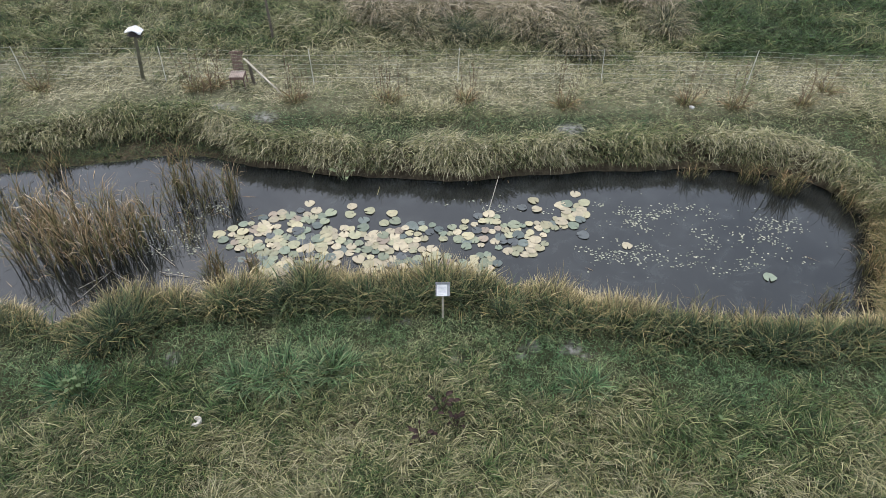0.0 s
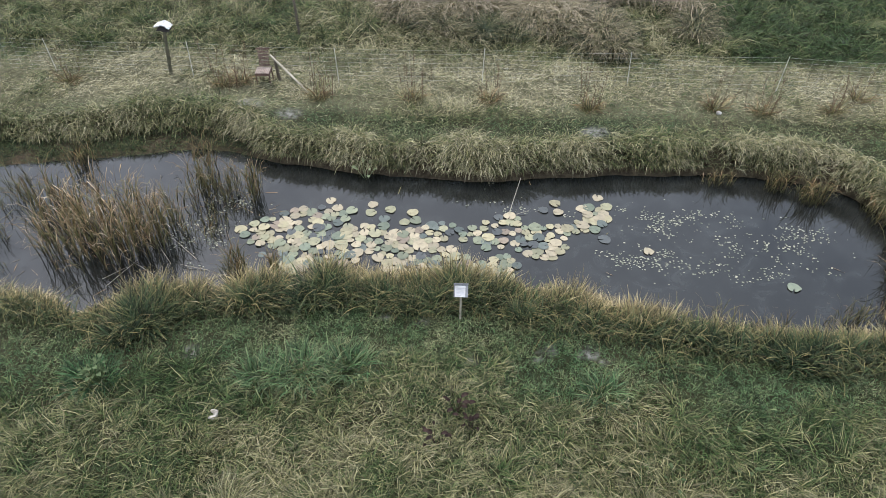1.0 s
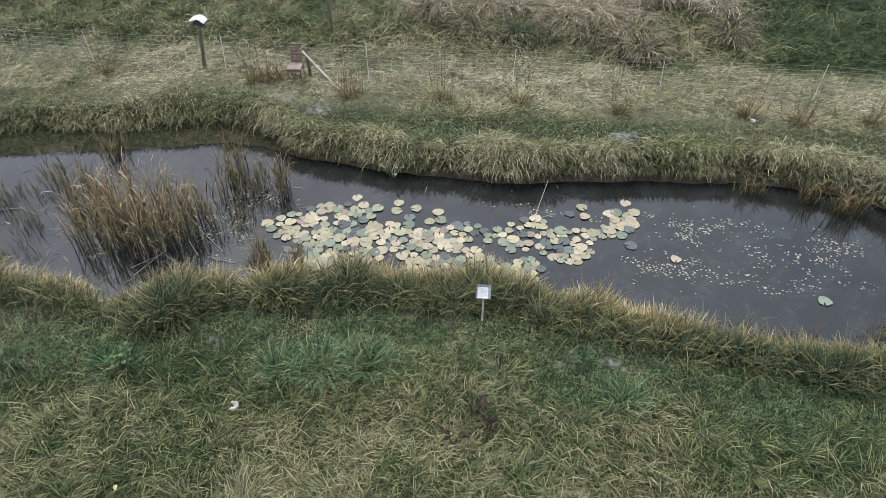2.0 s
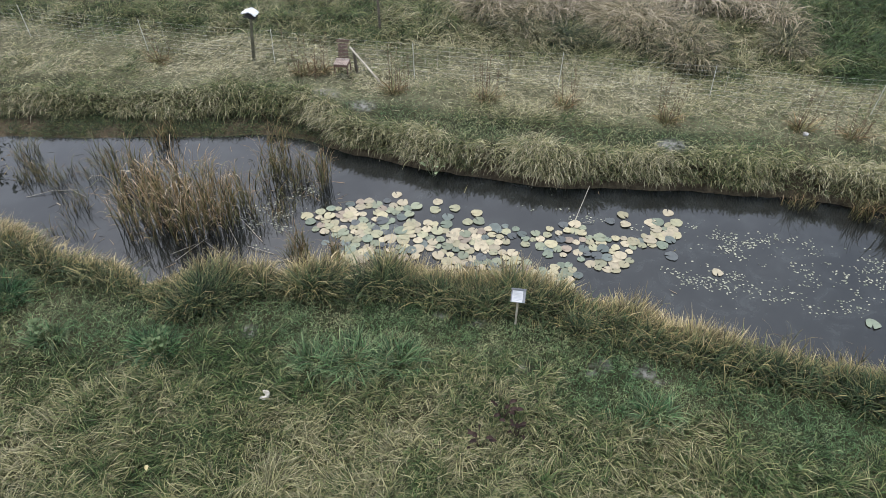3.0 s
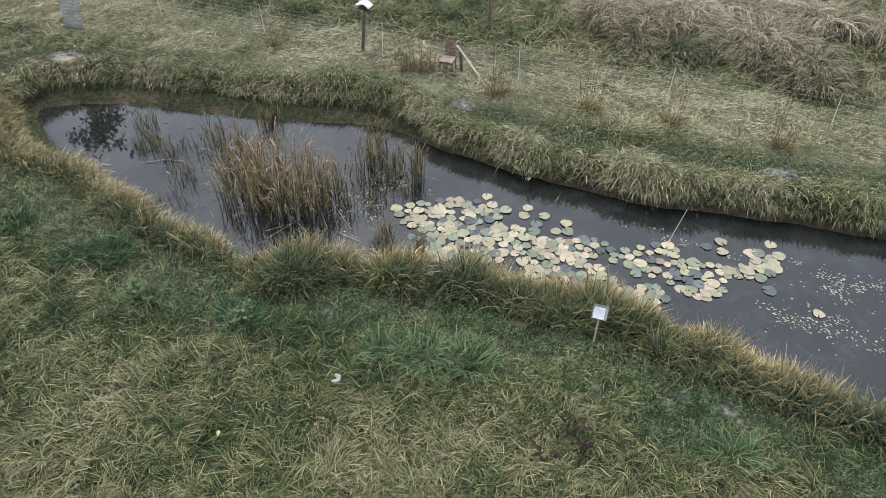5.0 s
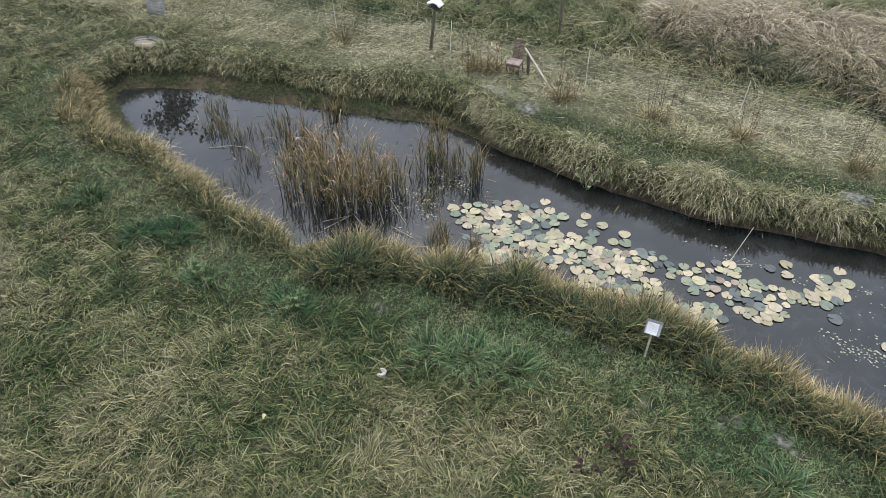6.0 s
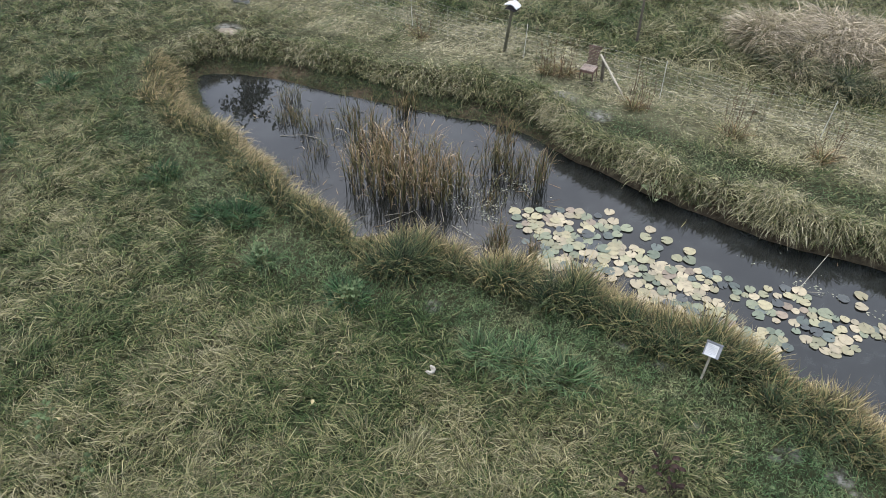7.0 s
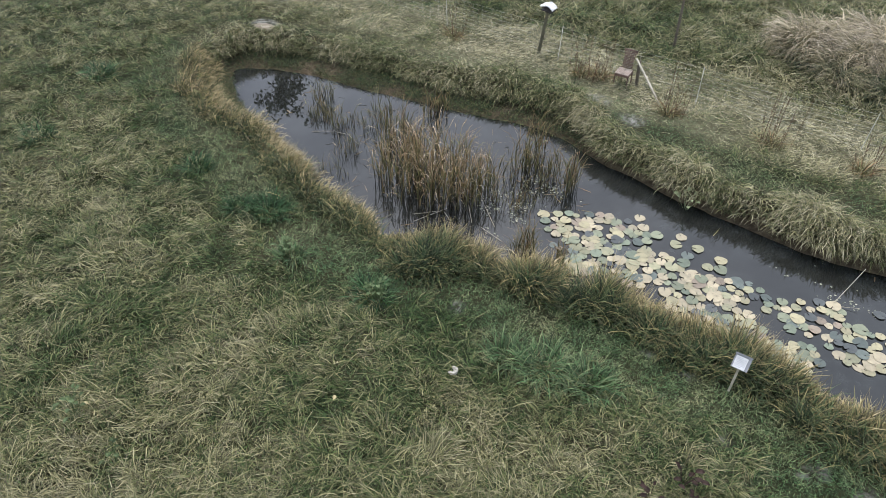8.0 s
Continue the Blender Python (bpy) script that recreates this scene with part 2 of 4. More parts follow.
def lookup(table, x, y):
    u, v = np.clip((x - RX) / RS, 0, 648.99), np.clip((y - RY) / RS, 0, 558.99)
    i, j = u.astype(int), v.astype(int)
    fu, fv = u - i, v - j
    return (table[i, j] * (1 - fu) + table[i + 1, j] * fu) * (1 - fv) + (table[i, j + 1] * (1 - fu) + table[i + 1, j + 1] * fu) * fv


def shelf(x, y):
    """Width of the bare mud at the water's edge: broad along the far shore in the west and round the tip."""
    far_side = (0.78 + 0.2 * wave(x, y, 1.1, 5)) * np.clip((-4.8 - x) / 1.5, 0, 1) * np.clip((y - 11.3 + 0.06 * np.minimum(x + 8, 0)) / 0.6, 0, 1)
    return np.maximum(far_side, (0.42 + 0.12 * wave(x, y, 0.9, 6)) * np.clip((-11.4 - x) / 1.6, 0, 1))


def smooth(v):
    v = np.clip(v, 0, 1)
    return v * v * (3 - 2 * v)


def height(x, y, d=None):
    d = lookup(raster, x, y) if d is None else d
    w = shelf(x, y)
    rise = np.where(d < 0, np.maximum(0.3 * d, -0.4), 0.3 * np.minimum(d, 0.2) + 0.1 * np.clip((d - 0.2) / np.maximum(w, 0.2), 0, 1))
    rise = rise + 0.37 * smooth((d - w - 0.05) / 0.45)
    bumpy = 0.07 * wave(x, y, 2.6, 11) + (0.03 + 0.05 * smooth((d - 1.6) / 0.8)) * wave(x, y, 0.7, 12)
    return rise + np.where(d > 0, bumpy * smooth(d / 1.5), 0.0)


def mesh_object(name, verts, faces, mat, parent=None, smooth_faces=False):
    me = bpy.data.meshes.new(name)
    me.from_pydata([tuple(v) for v in verts], [], [tuple(f) for f in faces])
    me.materials.append(mat)
    if smooth_faces:
        me.polygons.foreach_set("use_smooth", [True] * len(me.polygons))
    ob = new(name, me)
    ob.parent = parent
    return ob


def part(name, bm, mat, parent=None, label=""):
    me = bpy.data.meshes.new(name)
    bmesh.ops.recalc_face_normals(bm, faces=bm.faces)
    bm.to_mesh(me)
    bm.free()
    me.materials.append(mat)
    ob = new(name, me)
    ob.parent = parent
    return tagged(ob, label)


def thing(name, m, label, category, group=""):
    ob = new(name)
    ob.matrix_world = m
    return tagged(ob, label, category, group)


# ---- ground ----
def soil_spots(x, y):
    """1 on the bare spots of the lawn."""
    out = np.zeros_like(x)
    for cx, cy, r in ((0.15, 6.93, 0.13), (1.3, 7.05, 0.12), (1.5, 7.2, 0.13), (2.11, 7.17, 0.16), (2.35, 7.0, 0.1), (-1.25, 7.82, 0.13), (-0.6, 7.75, 0.18), (-15.6, 13.32, 0.5),
                      (-8.45, 14.7, 0.35), (-5.5, 14.8, 0.45), (-4.35, 14.4, 0.35), (-6.6, 15.0, 0.3), (3.05, 13.9, 0.35), (-4.4, 6.95, 0.14)):
        out = np.maximum(out, 1 - smooth((np.hypot(x - cx, (y - cy) * 1.4) / r - 0.6) / 0.6))
    return out


def hay_zone(x, y):
    """1 where the cut grass lies matted between the far path and the fence."""
    return smooth((y - 14.2) / 0.8) * (1 - smooth((y - 17.3 - 0.4 * wave(x, y, 1.4, 25)) / 0.7))


def spaced(lo, hi, a, b_, fine):
    mid = np.arange(a, b_ + fine / 2, fine)
    out = [mid]
    for end, way in ((lo, -1), (hi, 1)):
        at_, step, row = (a if way < 0 else b_), fine, []
        while (at_ - end) * way < 0:
            step *= 1.22
            at_ += way * step
            row.append(at_)
        out.append(np.array(row))
    return np.sort(np.concatenate(out))


xs, ys = spaced(-1500, 1500, -24, 14, 0.115), spaced(-1500, 1500, 0, 25, 0.115)
X, Y = np.meshgrid(xs, ys, indexing="ij")
D = lookup(raster, X, Y)
Z = height(X, Y, D)
Z = np.where((X < -38) | (X > 23) | (Y < -13) | (Y > 39), 0.5, Z)
nx, ny = X.shape
idx = np.arange(nx * ny).reshape(nx, ny)
quads = np.stack([idx[:-1, :-1], idx[1:, :-1], idx[1:, 1:], idx[:-1, 1:]], -1).reshape(-1, 4)
gm = bpy.data.meshes.new("ground")
gm.vertices.add(nx * ny)
gm.vertices.foreach_set("co", np.stack([X, Y, Z], -1).ravel())
gm.loops.add(quads.size)
gm.loops.foreach_set("vertex_index", quads.ravel())
gm.polygons.add(len(quads))
gm.polygons.foreach_set("loop_start", np.arange(0, quads.size, 4))
gm.update(calc_edges=True)
gm.polygons.foreach_set("use_smooth", np.ones(len(quads), bool))
mud = gm.attributes.new("mud", "FLOAT", "POINT")
mud.data.foreach_set("value", (1 - smooth((D - shelf(X, Y) - 0.25) / 0.35)).ravel())
bare = gm.attributes.new("bare", "FLOAT", "POINT")
bare.data.foreach_set("value", (0.85 * soil_spots(X, Y)).ravel())
hay_at = gm.attributes.new("hay", "FLOAT", "POINT")
hay_at.data.foreach_set("value", hay_zone(X, Y).ravel())
gm.materials.append(m_ground)
tagged(new("ground", gm), "rough meadow ground with brown muddy pond banks", "ground", kind="structure")

# ---- water ----
bm = bmesh.new()
for x, y in rounded([(x + 0.5 * np.sign(x + 3), y + (0.5 if y > 10.9 else -0.5)) for x, y in SHORE], 2):
    bm.verts.new((x, y, 0))
bm.faces.new(bm.verts)
tagged(part("water", bm, m_water), "dark still pond water reflecting a grey sky", "water", kind="structure")


# ---- blades ----
def blades(name, base, head, length, width, e0, e1, tone, tip_tone, levels, mat, parent=None, power=1.3, grade=1.0):
    """Tapered, bending blades as one mesh. Angles in radians; e0 and e1 are the rise at the root and at the tip."""
    n_ = len(base)
    twist = rng.uniform(-0.9, 0.9, n_)
    hx, hy = np.cos(head), np.sin(head)
    pos = base.copy()
    rows, tones = [], []
    taper = np.array([0.75, 1.0, 0.85, 0.65, 0.5, 0.4])
    for k in range(levels):
        e = e0 + (e1 - e0) * (k / levels) ** power
        up = np.stack([-np.sin(e) * hx, -np.sin(e) * hy, np.cos(e)], -1)
        side = np.stack([-hy, hx, 0 * hx], -1) * np.cos(twist)[:, None] + up * np.sin(twist)[:, None]
        half = side * (width * 0.5 * taper[k])[:, None]
        rows += [pos - half, pos + half]
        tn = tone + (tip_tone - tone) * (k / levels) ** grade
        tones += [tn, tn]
        em = e0 + (e1 - e0) * ((k + 0.5) / levels) ** power
        pos = pos + (length / levels)[:, None] * np.stack([np.cos(em) * hx, np.cos(em) * hy, np.sin(em)], -1)
    rows.append(pos)
    tones.append(tip_tone)
    per = 2 * levels + 1
    verts = np.stack(rows, 1).reshape(-1, 3)
    tris = []
    for k in range(levels - 1):
        a = 2 * k
        tris += [[a, a + 1, a + 3], [a, a + 3, a + 2]]
    tris.append([per - 3, per - 2, per - 1])
    tri = (np.arange(n_)[:, None, None] * per + np.array(tris)[None]).reshape(-1, 3)
    me = bpy.data.meshes.new(name)
    me.vertices.add(len(verts))
    me.vertices.foreach_set("co", verts.ravel())
    me.loops.add(tri.size)
    me.loops.foreach_set("vertex_index", tri.ravel())
    me.polygons.add(len(tri))
    me.polygons.foreach_set("loop_start", np.arange(0, tri.size, 3))
    me.update(calc_edges=True)
    tt = me.attributes.new("tone", "FLOAT", "POINT")
    tt.data.foreach_set("value", np.clip(np.stack(tones, 1), 0, 1).ravel())
    me.materials.append(mat)
    ob = new(name, me)
    ob.parent = parent
    return ob


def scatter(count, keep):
    """Random places of the meadow in the camera's view, thinned by keep(x, y, d), which gives a chance in 0..1."""
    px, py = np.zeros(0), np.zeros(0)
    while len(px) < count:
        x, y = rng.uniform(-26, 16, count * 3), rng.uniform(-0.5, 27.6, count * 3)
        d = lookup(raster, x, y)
        ok = inside(x, y, np.array(SEEN_MEADOW)) & (rng.random(len(x)) < keep(x, y, d))
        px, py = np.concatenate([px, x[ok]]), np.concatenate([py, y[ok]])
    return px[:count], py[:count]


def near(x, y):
    """Thins the grass with the distance from the camera's place above (0, 0)."""
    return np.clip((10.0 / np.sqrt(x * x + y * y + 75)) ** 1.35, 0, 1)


def path_mask(x, y, d):
    """The short trodden path that runs round the pond."""
    edge = 1.6 + 0.15 * (y > 11) + 0.55 * wave(x, y, 1.5, 21)
    return smooth((d - 0.75) / 0.3) * (1 - smooth((d - edge) / 0.7))


def meadow_tone(x, y, d):
    """Tone of the meadow grass over the plan, higher where it has turned to straw."""
    v = 0.58 + 0.12 * wave(x, y, 2.2, 31) + 0.12 * wave(x, y, 0.6, 32)
    v = v + 0.28 * np.exp(-((y - 15.9) / 1.7) ** 2) + 0.1 * smooth((y - 13.5) / 2) - 0.1 * smooth((y - 17.2) / 0.8)
    # darker green beyond the fence at its western and eastern ends
    v = v - 0.1 * smooth((-3 - x) / 3) * smooth((y - 17.3) / 0.8) - 0.4 * smooth((x - 6.5) / 1.5) * smooth((y - 16.8) / 1.2)
    # greener towards the path, in the western meadow and in a swathe before the board
    v = v - 0.13 * smooth((3.2 - d) / 1.4) * (y < 11) + 0.05 * smooth((-8 - x) / 3) * smooth((y - 3.5) / 2) * smooth((14.5 - y) / 2)
    v = v - 0.1 * smooth((x - 0.3) / 1.5) * smooth((8 - y) / 1) * smooth((y - 5.9) / 0.8)
    # drier in the foreground
    return v + 0.08 * smooth((x + 2) / 2) * smooth((5.9 - y) / 0.8) + 0.07 * smooth((-1.5 - x) / 2) * smooth((5.6 - y) / 0.8)


def tufts(count, keep, per, spread):
    """Roots gathered in tufts: places, the tuft's own centre direction, and distances."""
    cx, cy = scatter(count // per, keep)
    x, y = np.repeat(cx, per), np.repeat(cy, per)
    loose = spread * (1 + 2.2 * np.clip((y - 12.5) / 3, 0, 1))
    ox, oy = rng.normal(0, 1, len(x)) * loose, rng.normal(0, 1, len(x)) * loose
    own = np.repeat(rng.random(len(cx)), per)
    return x + ox, y + oy, np.arctan2(oy, ox), own


def open_meadow(x, y, d):
    return near(x, y) * (d > 1.0) * (1 - 0.985 * path_mask(x, y, d)) * (1 - 0.92 * soil_spots(x, y))


# matted thatch of old leaves under the standing grass
x, y = scatter(210000, lambda x, y, d: near(x, y) ** 0.7 * (d > 0.7) * (1 - 0.7 * path_mask(x, y, d)) * (1 - soil_spots(x, y)))
d = lookup(raster, x, y)
lie = 2.4 * wave(x, y, 1.5, 41) + 1.2 * wave(x, y, 0.5, 42) - 1.2
# thatch colour lowered so the gaps between tufts look shaded
tone = np.clip(meadow_tone(x, y, d) - 0.22 + 0.22 * hay_zone(x, y) + 0.1 * wave(x, y, 0.4, 49) + rng.normal(0, 0.16, len(x)), 0, 1)
blades("grass_thatch", np.stack([x, y, height(x, y, d) + 0.01 + 0.05 * rng.random(len(x))], -1), lie + rng.normal(0, 0.9, len(x)), rng.uniform(0.1, 0.28, len(x)),
       rng.uniform(0.008, 0.016, len(x)), rng.uniform(-0.1, 0.35, len(x)), np.zeros(len(x)), tone, tone, 1, m_grass)
tagged(bpy.data.objects["grass_thatch"], "matted old grass lying flat on the meadow", "grass", kind="stuff")

# rough lodged meadow grass
x, y, away, own = tufts(365000, open_meadow, 22, 0.06)
d = lookup(raster, x, y)
ok = d > 0.8
x, y, away, own, d = x[ok], y[ok], away[ok], own[ok], d[ok]
field = 1.6 * wave(x, y, 1.5, 41) + 1.2 * wave(x, y, 0.4, 42) - 1.2 + 4.4 * ((own * 37.0) % 1.0 - 0.5)
head = np.arctan2(0.75 * np.sin(away) + np.sin(field), 0.75 * np.cos(away) + np.cos(field)) + rng.normal(0, 0.55, len(x))
far_off = np.clip((y - 8) / 12, 0, 1)
beyond = smooth((y - 17.4) / 1.0)
short = smooth((x - 0.3) / 1.2) * smooth((8 - y) / 1) * smooth((y - 5.9) / 0.8)
length = rng.uniform(0.11, 0.36, len(x)) * (0.45 + 1.0 * own) * (1 - 0.35 * far_off + 0.8 * beyond) * (1 + 0.22 * wave(x, y, 1.3, 43)) * (1 - 0.35 * short)
dry = meadow_tone(x, y, d)
matted = hay_zone(x, y)
flatten = 1 - matted * np.clip(0.42 + 0.42 * wave(x, y, 0.8, 48), 0, 0.75)
head = head * (1 - 0.4 * matted) + 0.4 * matted * (0.35 * rng.normal(0, 1, len(x)) + np.pi * (rng.random(len(x)) < 0.5))
clumps = 0.08 * beyond + (0.22 - 0.04 * far_off) * wave(x, y, 0.3, 45) - matted * (0.12 + 0.2 * wave(x, y, 1.6, 46) + 0.1 * wave(x, y, 0.5, 47)) + 0.02
tone = np.clip(dry - 0.1 + clumps + (0.62 - 0.1 * far_off) * (own - 0.5) + rng.normal(0, 1, len(x)) * (0.11 - 0.03 * far_off), 0, 1)
# root tone dropped to paint in shade low between the blades
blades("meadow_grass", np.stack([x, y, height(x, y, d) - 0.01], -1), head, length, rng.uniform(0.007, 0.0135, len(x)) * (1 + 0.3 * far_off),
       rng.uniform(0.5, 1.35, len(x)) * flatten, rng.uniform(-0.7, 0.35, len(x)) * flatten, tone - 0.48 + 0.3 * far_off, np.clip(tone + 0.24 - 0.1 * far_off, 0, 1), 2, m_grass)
tagged(bpy.data.objects["meadow_grass"], "long lodged autumn grass, olive green and straw coloured", "grass", kind="stuff")

# coarser grass of the meadow around, outside the stretch the camera sees
ox, oy = rng.uniform(-60, 48, 1100000), rng.uniform(-30, 62, 1100000)
ring = ~inside(ox, oy, np.array(SEEN_MEADOW)) & (rng.random(len(ox)) < np.clip(12 / (np.hypot(ox + 4, oy - 12) + 1), 0, 1) ** 1.5)
ox, oy = ox[ring], oy[ring]
od = lookup(raster, np.clip(ox, -38, 23), np.clip(oy, -13, 39))
keep = od > 1.2
ox, oy, od = ox[keep], oy[keep], od[keep]
flat = (ox < -38) | (ox > 23) | (oy < -13) | (oy > 39)
oz = np.where(flat, 0.5, height(ox, oy, od))
tone = np.clip(0.4 + 0.15 * wave(ox, oy, 2.2, 31) + 0.15 * wave(ox, oy, 0.6, 32) + rng.normal(0, 0.13, len(ox)), 0, 1)
blades("outer_grass", np.stack([ox, oy, oz - 0.01], -1), rng.uniform(0, 6.3, len(ox)), rng.uniform(0.2, 0.45, len(ox)), rng.uniform(0.014, 0.034, len(ox)),
       rng.uniform(0.2, 1.1, len(ox)), np.zeros(len(ox)), tone, np.clip(tone + 0.1, 0, 1), 1, m_grass)
tagged(bpy.data.objects["outer_grass"], "rough olive meadow grass outside the camera's view", "grass", kind="stuff")

# short grass of the trodden path
x, y, away, own = tufts(140000, lambda x, y, d: near(x, y) * (0.06 + path_mask(x, y, d)) * (d > 0.8) * (1 - 0.95 * soil_spots(x, y)), 8, 0.05)
d = lookup(raster, x, y)
tone = np.clip(0.3 + 0.22 * smooth((-4 - x) / 3) + 0.24 * np.exp(-((x + 1.6) / 2.2) ** 2) * (y < 11) + 0.17 * smooth((x - 0.8) / 2) * (y < 11) + 0.2 * (y > 11) + 0.16 * wave(x, y, 1.1, 51) + 0.16 * wave(x, y, 0.35, 52) + 0.28 * (own - 0.5) + rng.normal(0, 0.09, len(x)), 0, 1)
blades("path_grass", np.stack([x, y, height(x, y, d) - 0.005], -1), rng.uniform(0, 6.3, len(x)), rng.uniform(0.035, 0.115, len(x)) * (0.55 + 0.9 * own) * np.where(y > 11, 0.75, 1.0),
       rng.uniform(0.006, 0.0105, len(x)), rng.uniform(0.3, 1.2, len(x)), rng.uniform(-0.3, 0.4, len(x)), tone, tone + 0.1, 2, m_lawn)
tagged(bpy.data.objects["path_grass"], "short green grass of the trodden path round the pond", "grass", kind="stuff")

# tall tussocks on the banks, leaning over the water
def bank_chance(x, y, d):
    w = shelf(x, y)
    gaps = np.where(y > 11, smooth(1.4 + 1.1 * wave(x, y, 0.8, 64)), smooth(1.0 + 1.5 * wave(x, y, 0.6, 64)))
    return near(x, y) ** 0.6 * gaps * ((d > w * 0.85 + np.where(y > 11, 0.15, 0.08)) & (d < w * 0.85 + np.where(y > 11, 0.68, 0.78 + 0.35 * np.exp(-((x + 5.3) / 0.8) ** 4)) + 0.3 * wave(x, y, 0.9, 61)))


x, y, away, own = tufts(120000, bank_chance, 24, 0.06)
d = lookup(raster, x, y)
w = shelf(x, y)
ok = d > w * rng.uniform(0.72, 1.0, len(x)) + np.where(y > 11, 0.15, 0.05)
x, y, away, own, d, w = x[ok], y[ok], away[ok], own[ok], d[ok], w[ok]
down = np.arctan2(-lookup(grad[1], x, y), -lookup(grad[0], x, y))
pull = 0.5 + 1.3 * smooth((0.9 - (d - w)) / 0.8)
head = np.arctan2(np.sin(away) + pull * np.sin(down), np.cos(away) + pull * np.cos(down)) + rng.normal(0, 0.42, len(x))
toward = np.cos(head - down)
north = y > 11
opening = 1 - (0.8 * np.exp(-((x + 6.75) / 0.5) ** 2) + 0.5 * np.exp(-((x + 4.28) / 0.14) ** 2)) * ~north
opening = opening * (1 + (0.12 * np.exp(-((x + 5.3) / 0.8) ** 4) + 0.4 * np.exp(-((x + 2.1) / 2.1) ** 6)) * ~north)
length = np.where(north, rng.uniform(0.32, 0.7, len(x)), rng.uniform(0.22, 0.95, len(x))) * (0.65 + 0.5 * own) * (1 + np.where(north, 0.3, 0.42) * wave(x, y, np.where(north, 1.1, 0.6), 62)) * (0.82 + 0.18 * toward) * np.where(north, 0.86, 0.72 - 0.18 * smooth((-7 - x) / 2)) * opening
# outer side of the near bank toned darker to imitate its shaded face
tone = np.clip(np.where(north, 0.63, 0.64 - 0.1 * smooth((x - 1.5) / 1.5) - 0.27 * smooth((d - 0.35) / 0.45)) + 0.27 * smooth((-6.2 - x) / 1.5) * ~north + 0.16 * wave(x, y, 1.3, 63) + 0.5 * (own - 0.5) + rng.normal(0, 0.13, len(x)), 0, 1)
# low: how far the root colour drops to imitate shade between stems
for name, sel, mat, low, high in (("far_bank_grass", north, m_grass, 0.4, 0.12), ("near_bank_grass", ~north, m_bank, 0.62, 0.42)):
    x_, y_, m_ = x[sel], y[sel], int(sel.sum())
    e0 = rng.uniform(0.7, 1.45, m_) if mat is m_grass else rng.uniform(0.85, 1.54, m_)
    e1 = rng.uniform(-1.5, -0.3, m_) if mat is m_grass else rng.uniform(-1.35, 0.5, m_)
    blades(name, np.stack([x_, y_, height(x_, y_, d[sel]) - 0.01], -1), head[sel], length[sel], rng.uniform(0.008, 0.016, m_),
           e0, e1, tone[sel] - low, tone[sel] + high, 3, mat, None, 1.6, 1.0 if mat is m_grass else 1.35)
tagged(bpy.data.objects["far_bank_grass"], "pale tussocky grass hanging over the far pond bank", "grass", kind="stuff")
tagged(bpy.data.objects["near_bank_grass"], "tall dark green grass with brown tips on the near bank", "grass", kind="stuff")

# long single blades that sprawl from the near bank over the path
x, y, away, own = tufts(6000, lambda x, y, d: 1.0 * (d > 0.3) * (d < 0.95 + 0.2 * wave(x, y, 0.7, 66)) * (y < 10.8), 7, 0.07)
d = lookup(raster, x, y)
tone = rng.uniform(0.15, 0.85, len(x))
blades("sprawling_grass", np.stack([x, y, height(x, y, d)], -1), rng.uniform(0, 6.3, len(x)), rng.uniform(0.35, 0.75, len(x)), rng.uniform(0.008, 0.014, len(x)),
       rng.uniform(0.7, 1.5, len(x)), rng.uniform(-1.2, 0.2, len(x)), tone * 0.7, tone, 4, m_bank)
tagged(bpy.data.objects["sprawling_grass"], "long single grass blades sprawling from the bank", "grass", kind="stuff")

# single lush tussocks in the meadow
def tussock(x, y, count, size, tone, label):
    away, reach = rng.uniform(0, 6.3, count), size * np.sqrt(rng.random(count))
    px, py = reach * np.cos(away), 0.8 * reach * np.sin(away)
    tn = np.clip(tone + rng.normal(0, 0.1, count), 0, 1)
    ob = blades("grass_tussock", np.stack([px, py, height(x + px, y + py) - float(height(np.array([x]), np.array([y]))[0])], -1), away + rng.normal(0, 0.8, count), rng.uniform(0.18, 0.5, count),
                rng.uniform(0.009, 0.017, count), rng.uniform(0.8, 1.5, count), rng.uniform(-0.9, 0.5, count), tn - 0.2, tn + 0.12, 3, m_lawn)
    ob.matrix_world = pose(x, y, float(height(np.array([x]), np.array([y]))[0]))
    tagged(ob, label, "grass tussock")


for x, y, count, size in ((-8.95, 7.0, 420, 0.42), (-9.5, 6.7, 200, 0.3), (-11.3, 7.15, 220, 0.3), (-16.7, 8.5, 260, 0.4), (-15.4, 5.9, 200, 0.35), (-5.7, 6.25, 240, 0.35)):
    tussock(x, y, count, size, 0.16, "dark green lush tussock in the meadow")
for x, y, count, size in ((-2.5, 6.6, 520, 0.5), (-1.8, 6.75, 320, 0.4), (-3.1, 6.5, 240, 0.35), (2.2, 6.35, 200, 0.3), (-7.6, 6.2, 200, 0.3)):
    tussock(x, y, count, size, 0.46, "fresh green tussock beside the trodden path")

# pale tall grass beyond the fence
def pale_chance(x, y, d):
    body = ((x - 2.4) / 4.9) ** 2 + ((y - 20.3) / 2.2) ** 2 < 1 + 0.35 * wave(x, y, 1.3, 71)
    return body * smooth(0.25 + 2.0 * wave(x, y, 1.1, 72)) * (0.35 + 0.65 * smooth((y - 18.6) / 1.2))


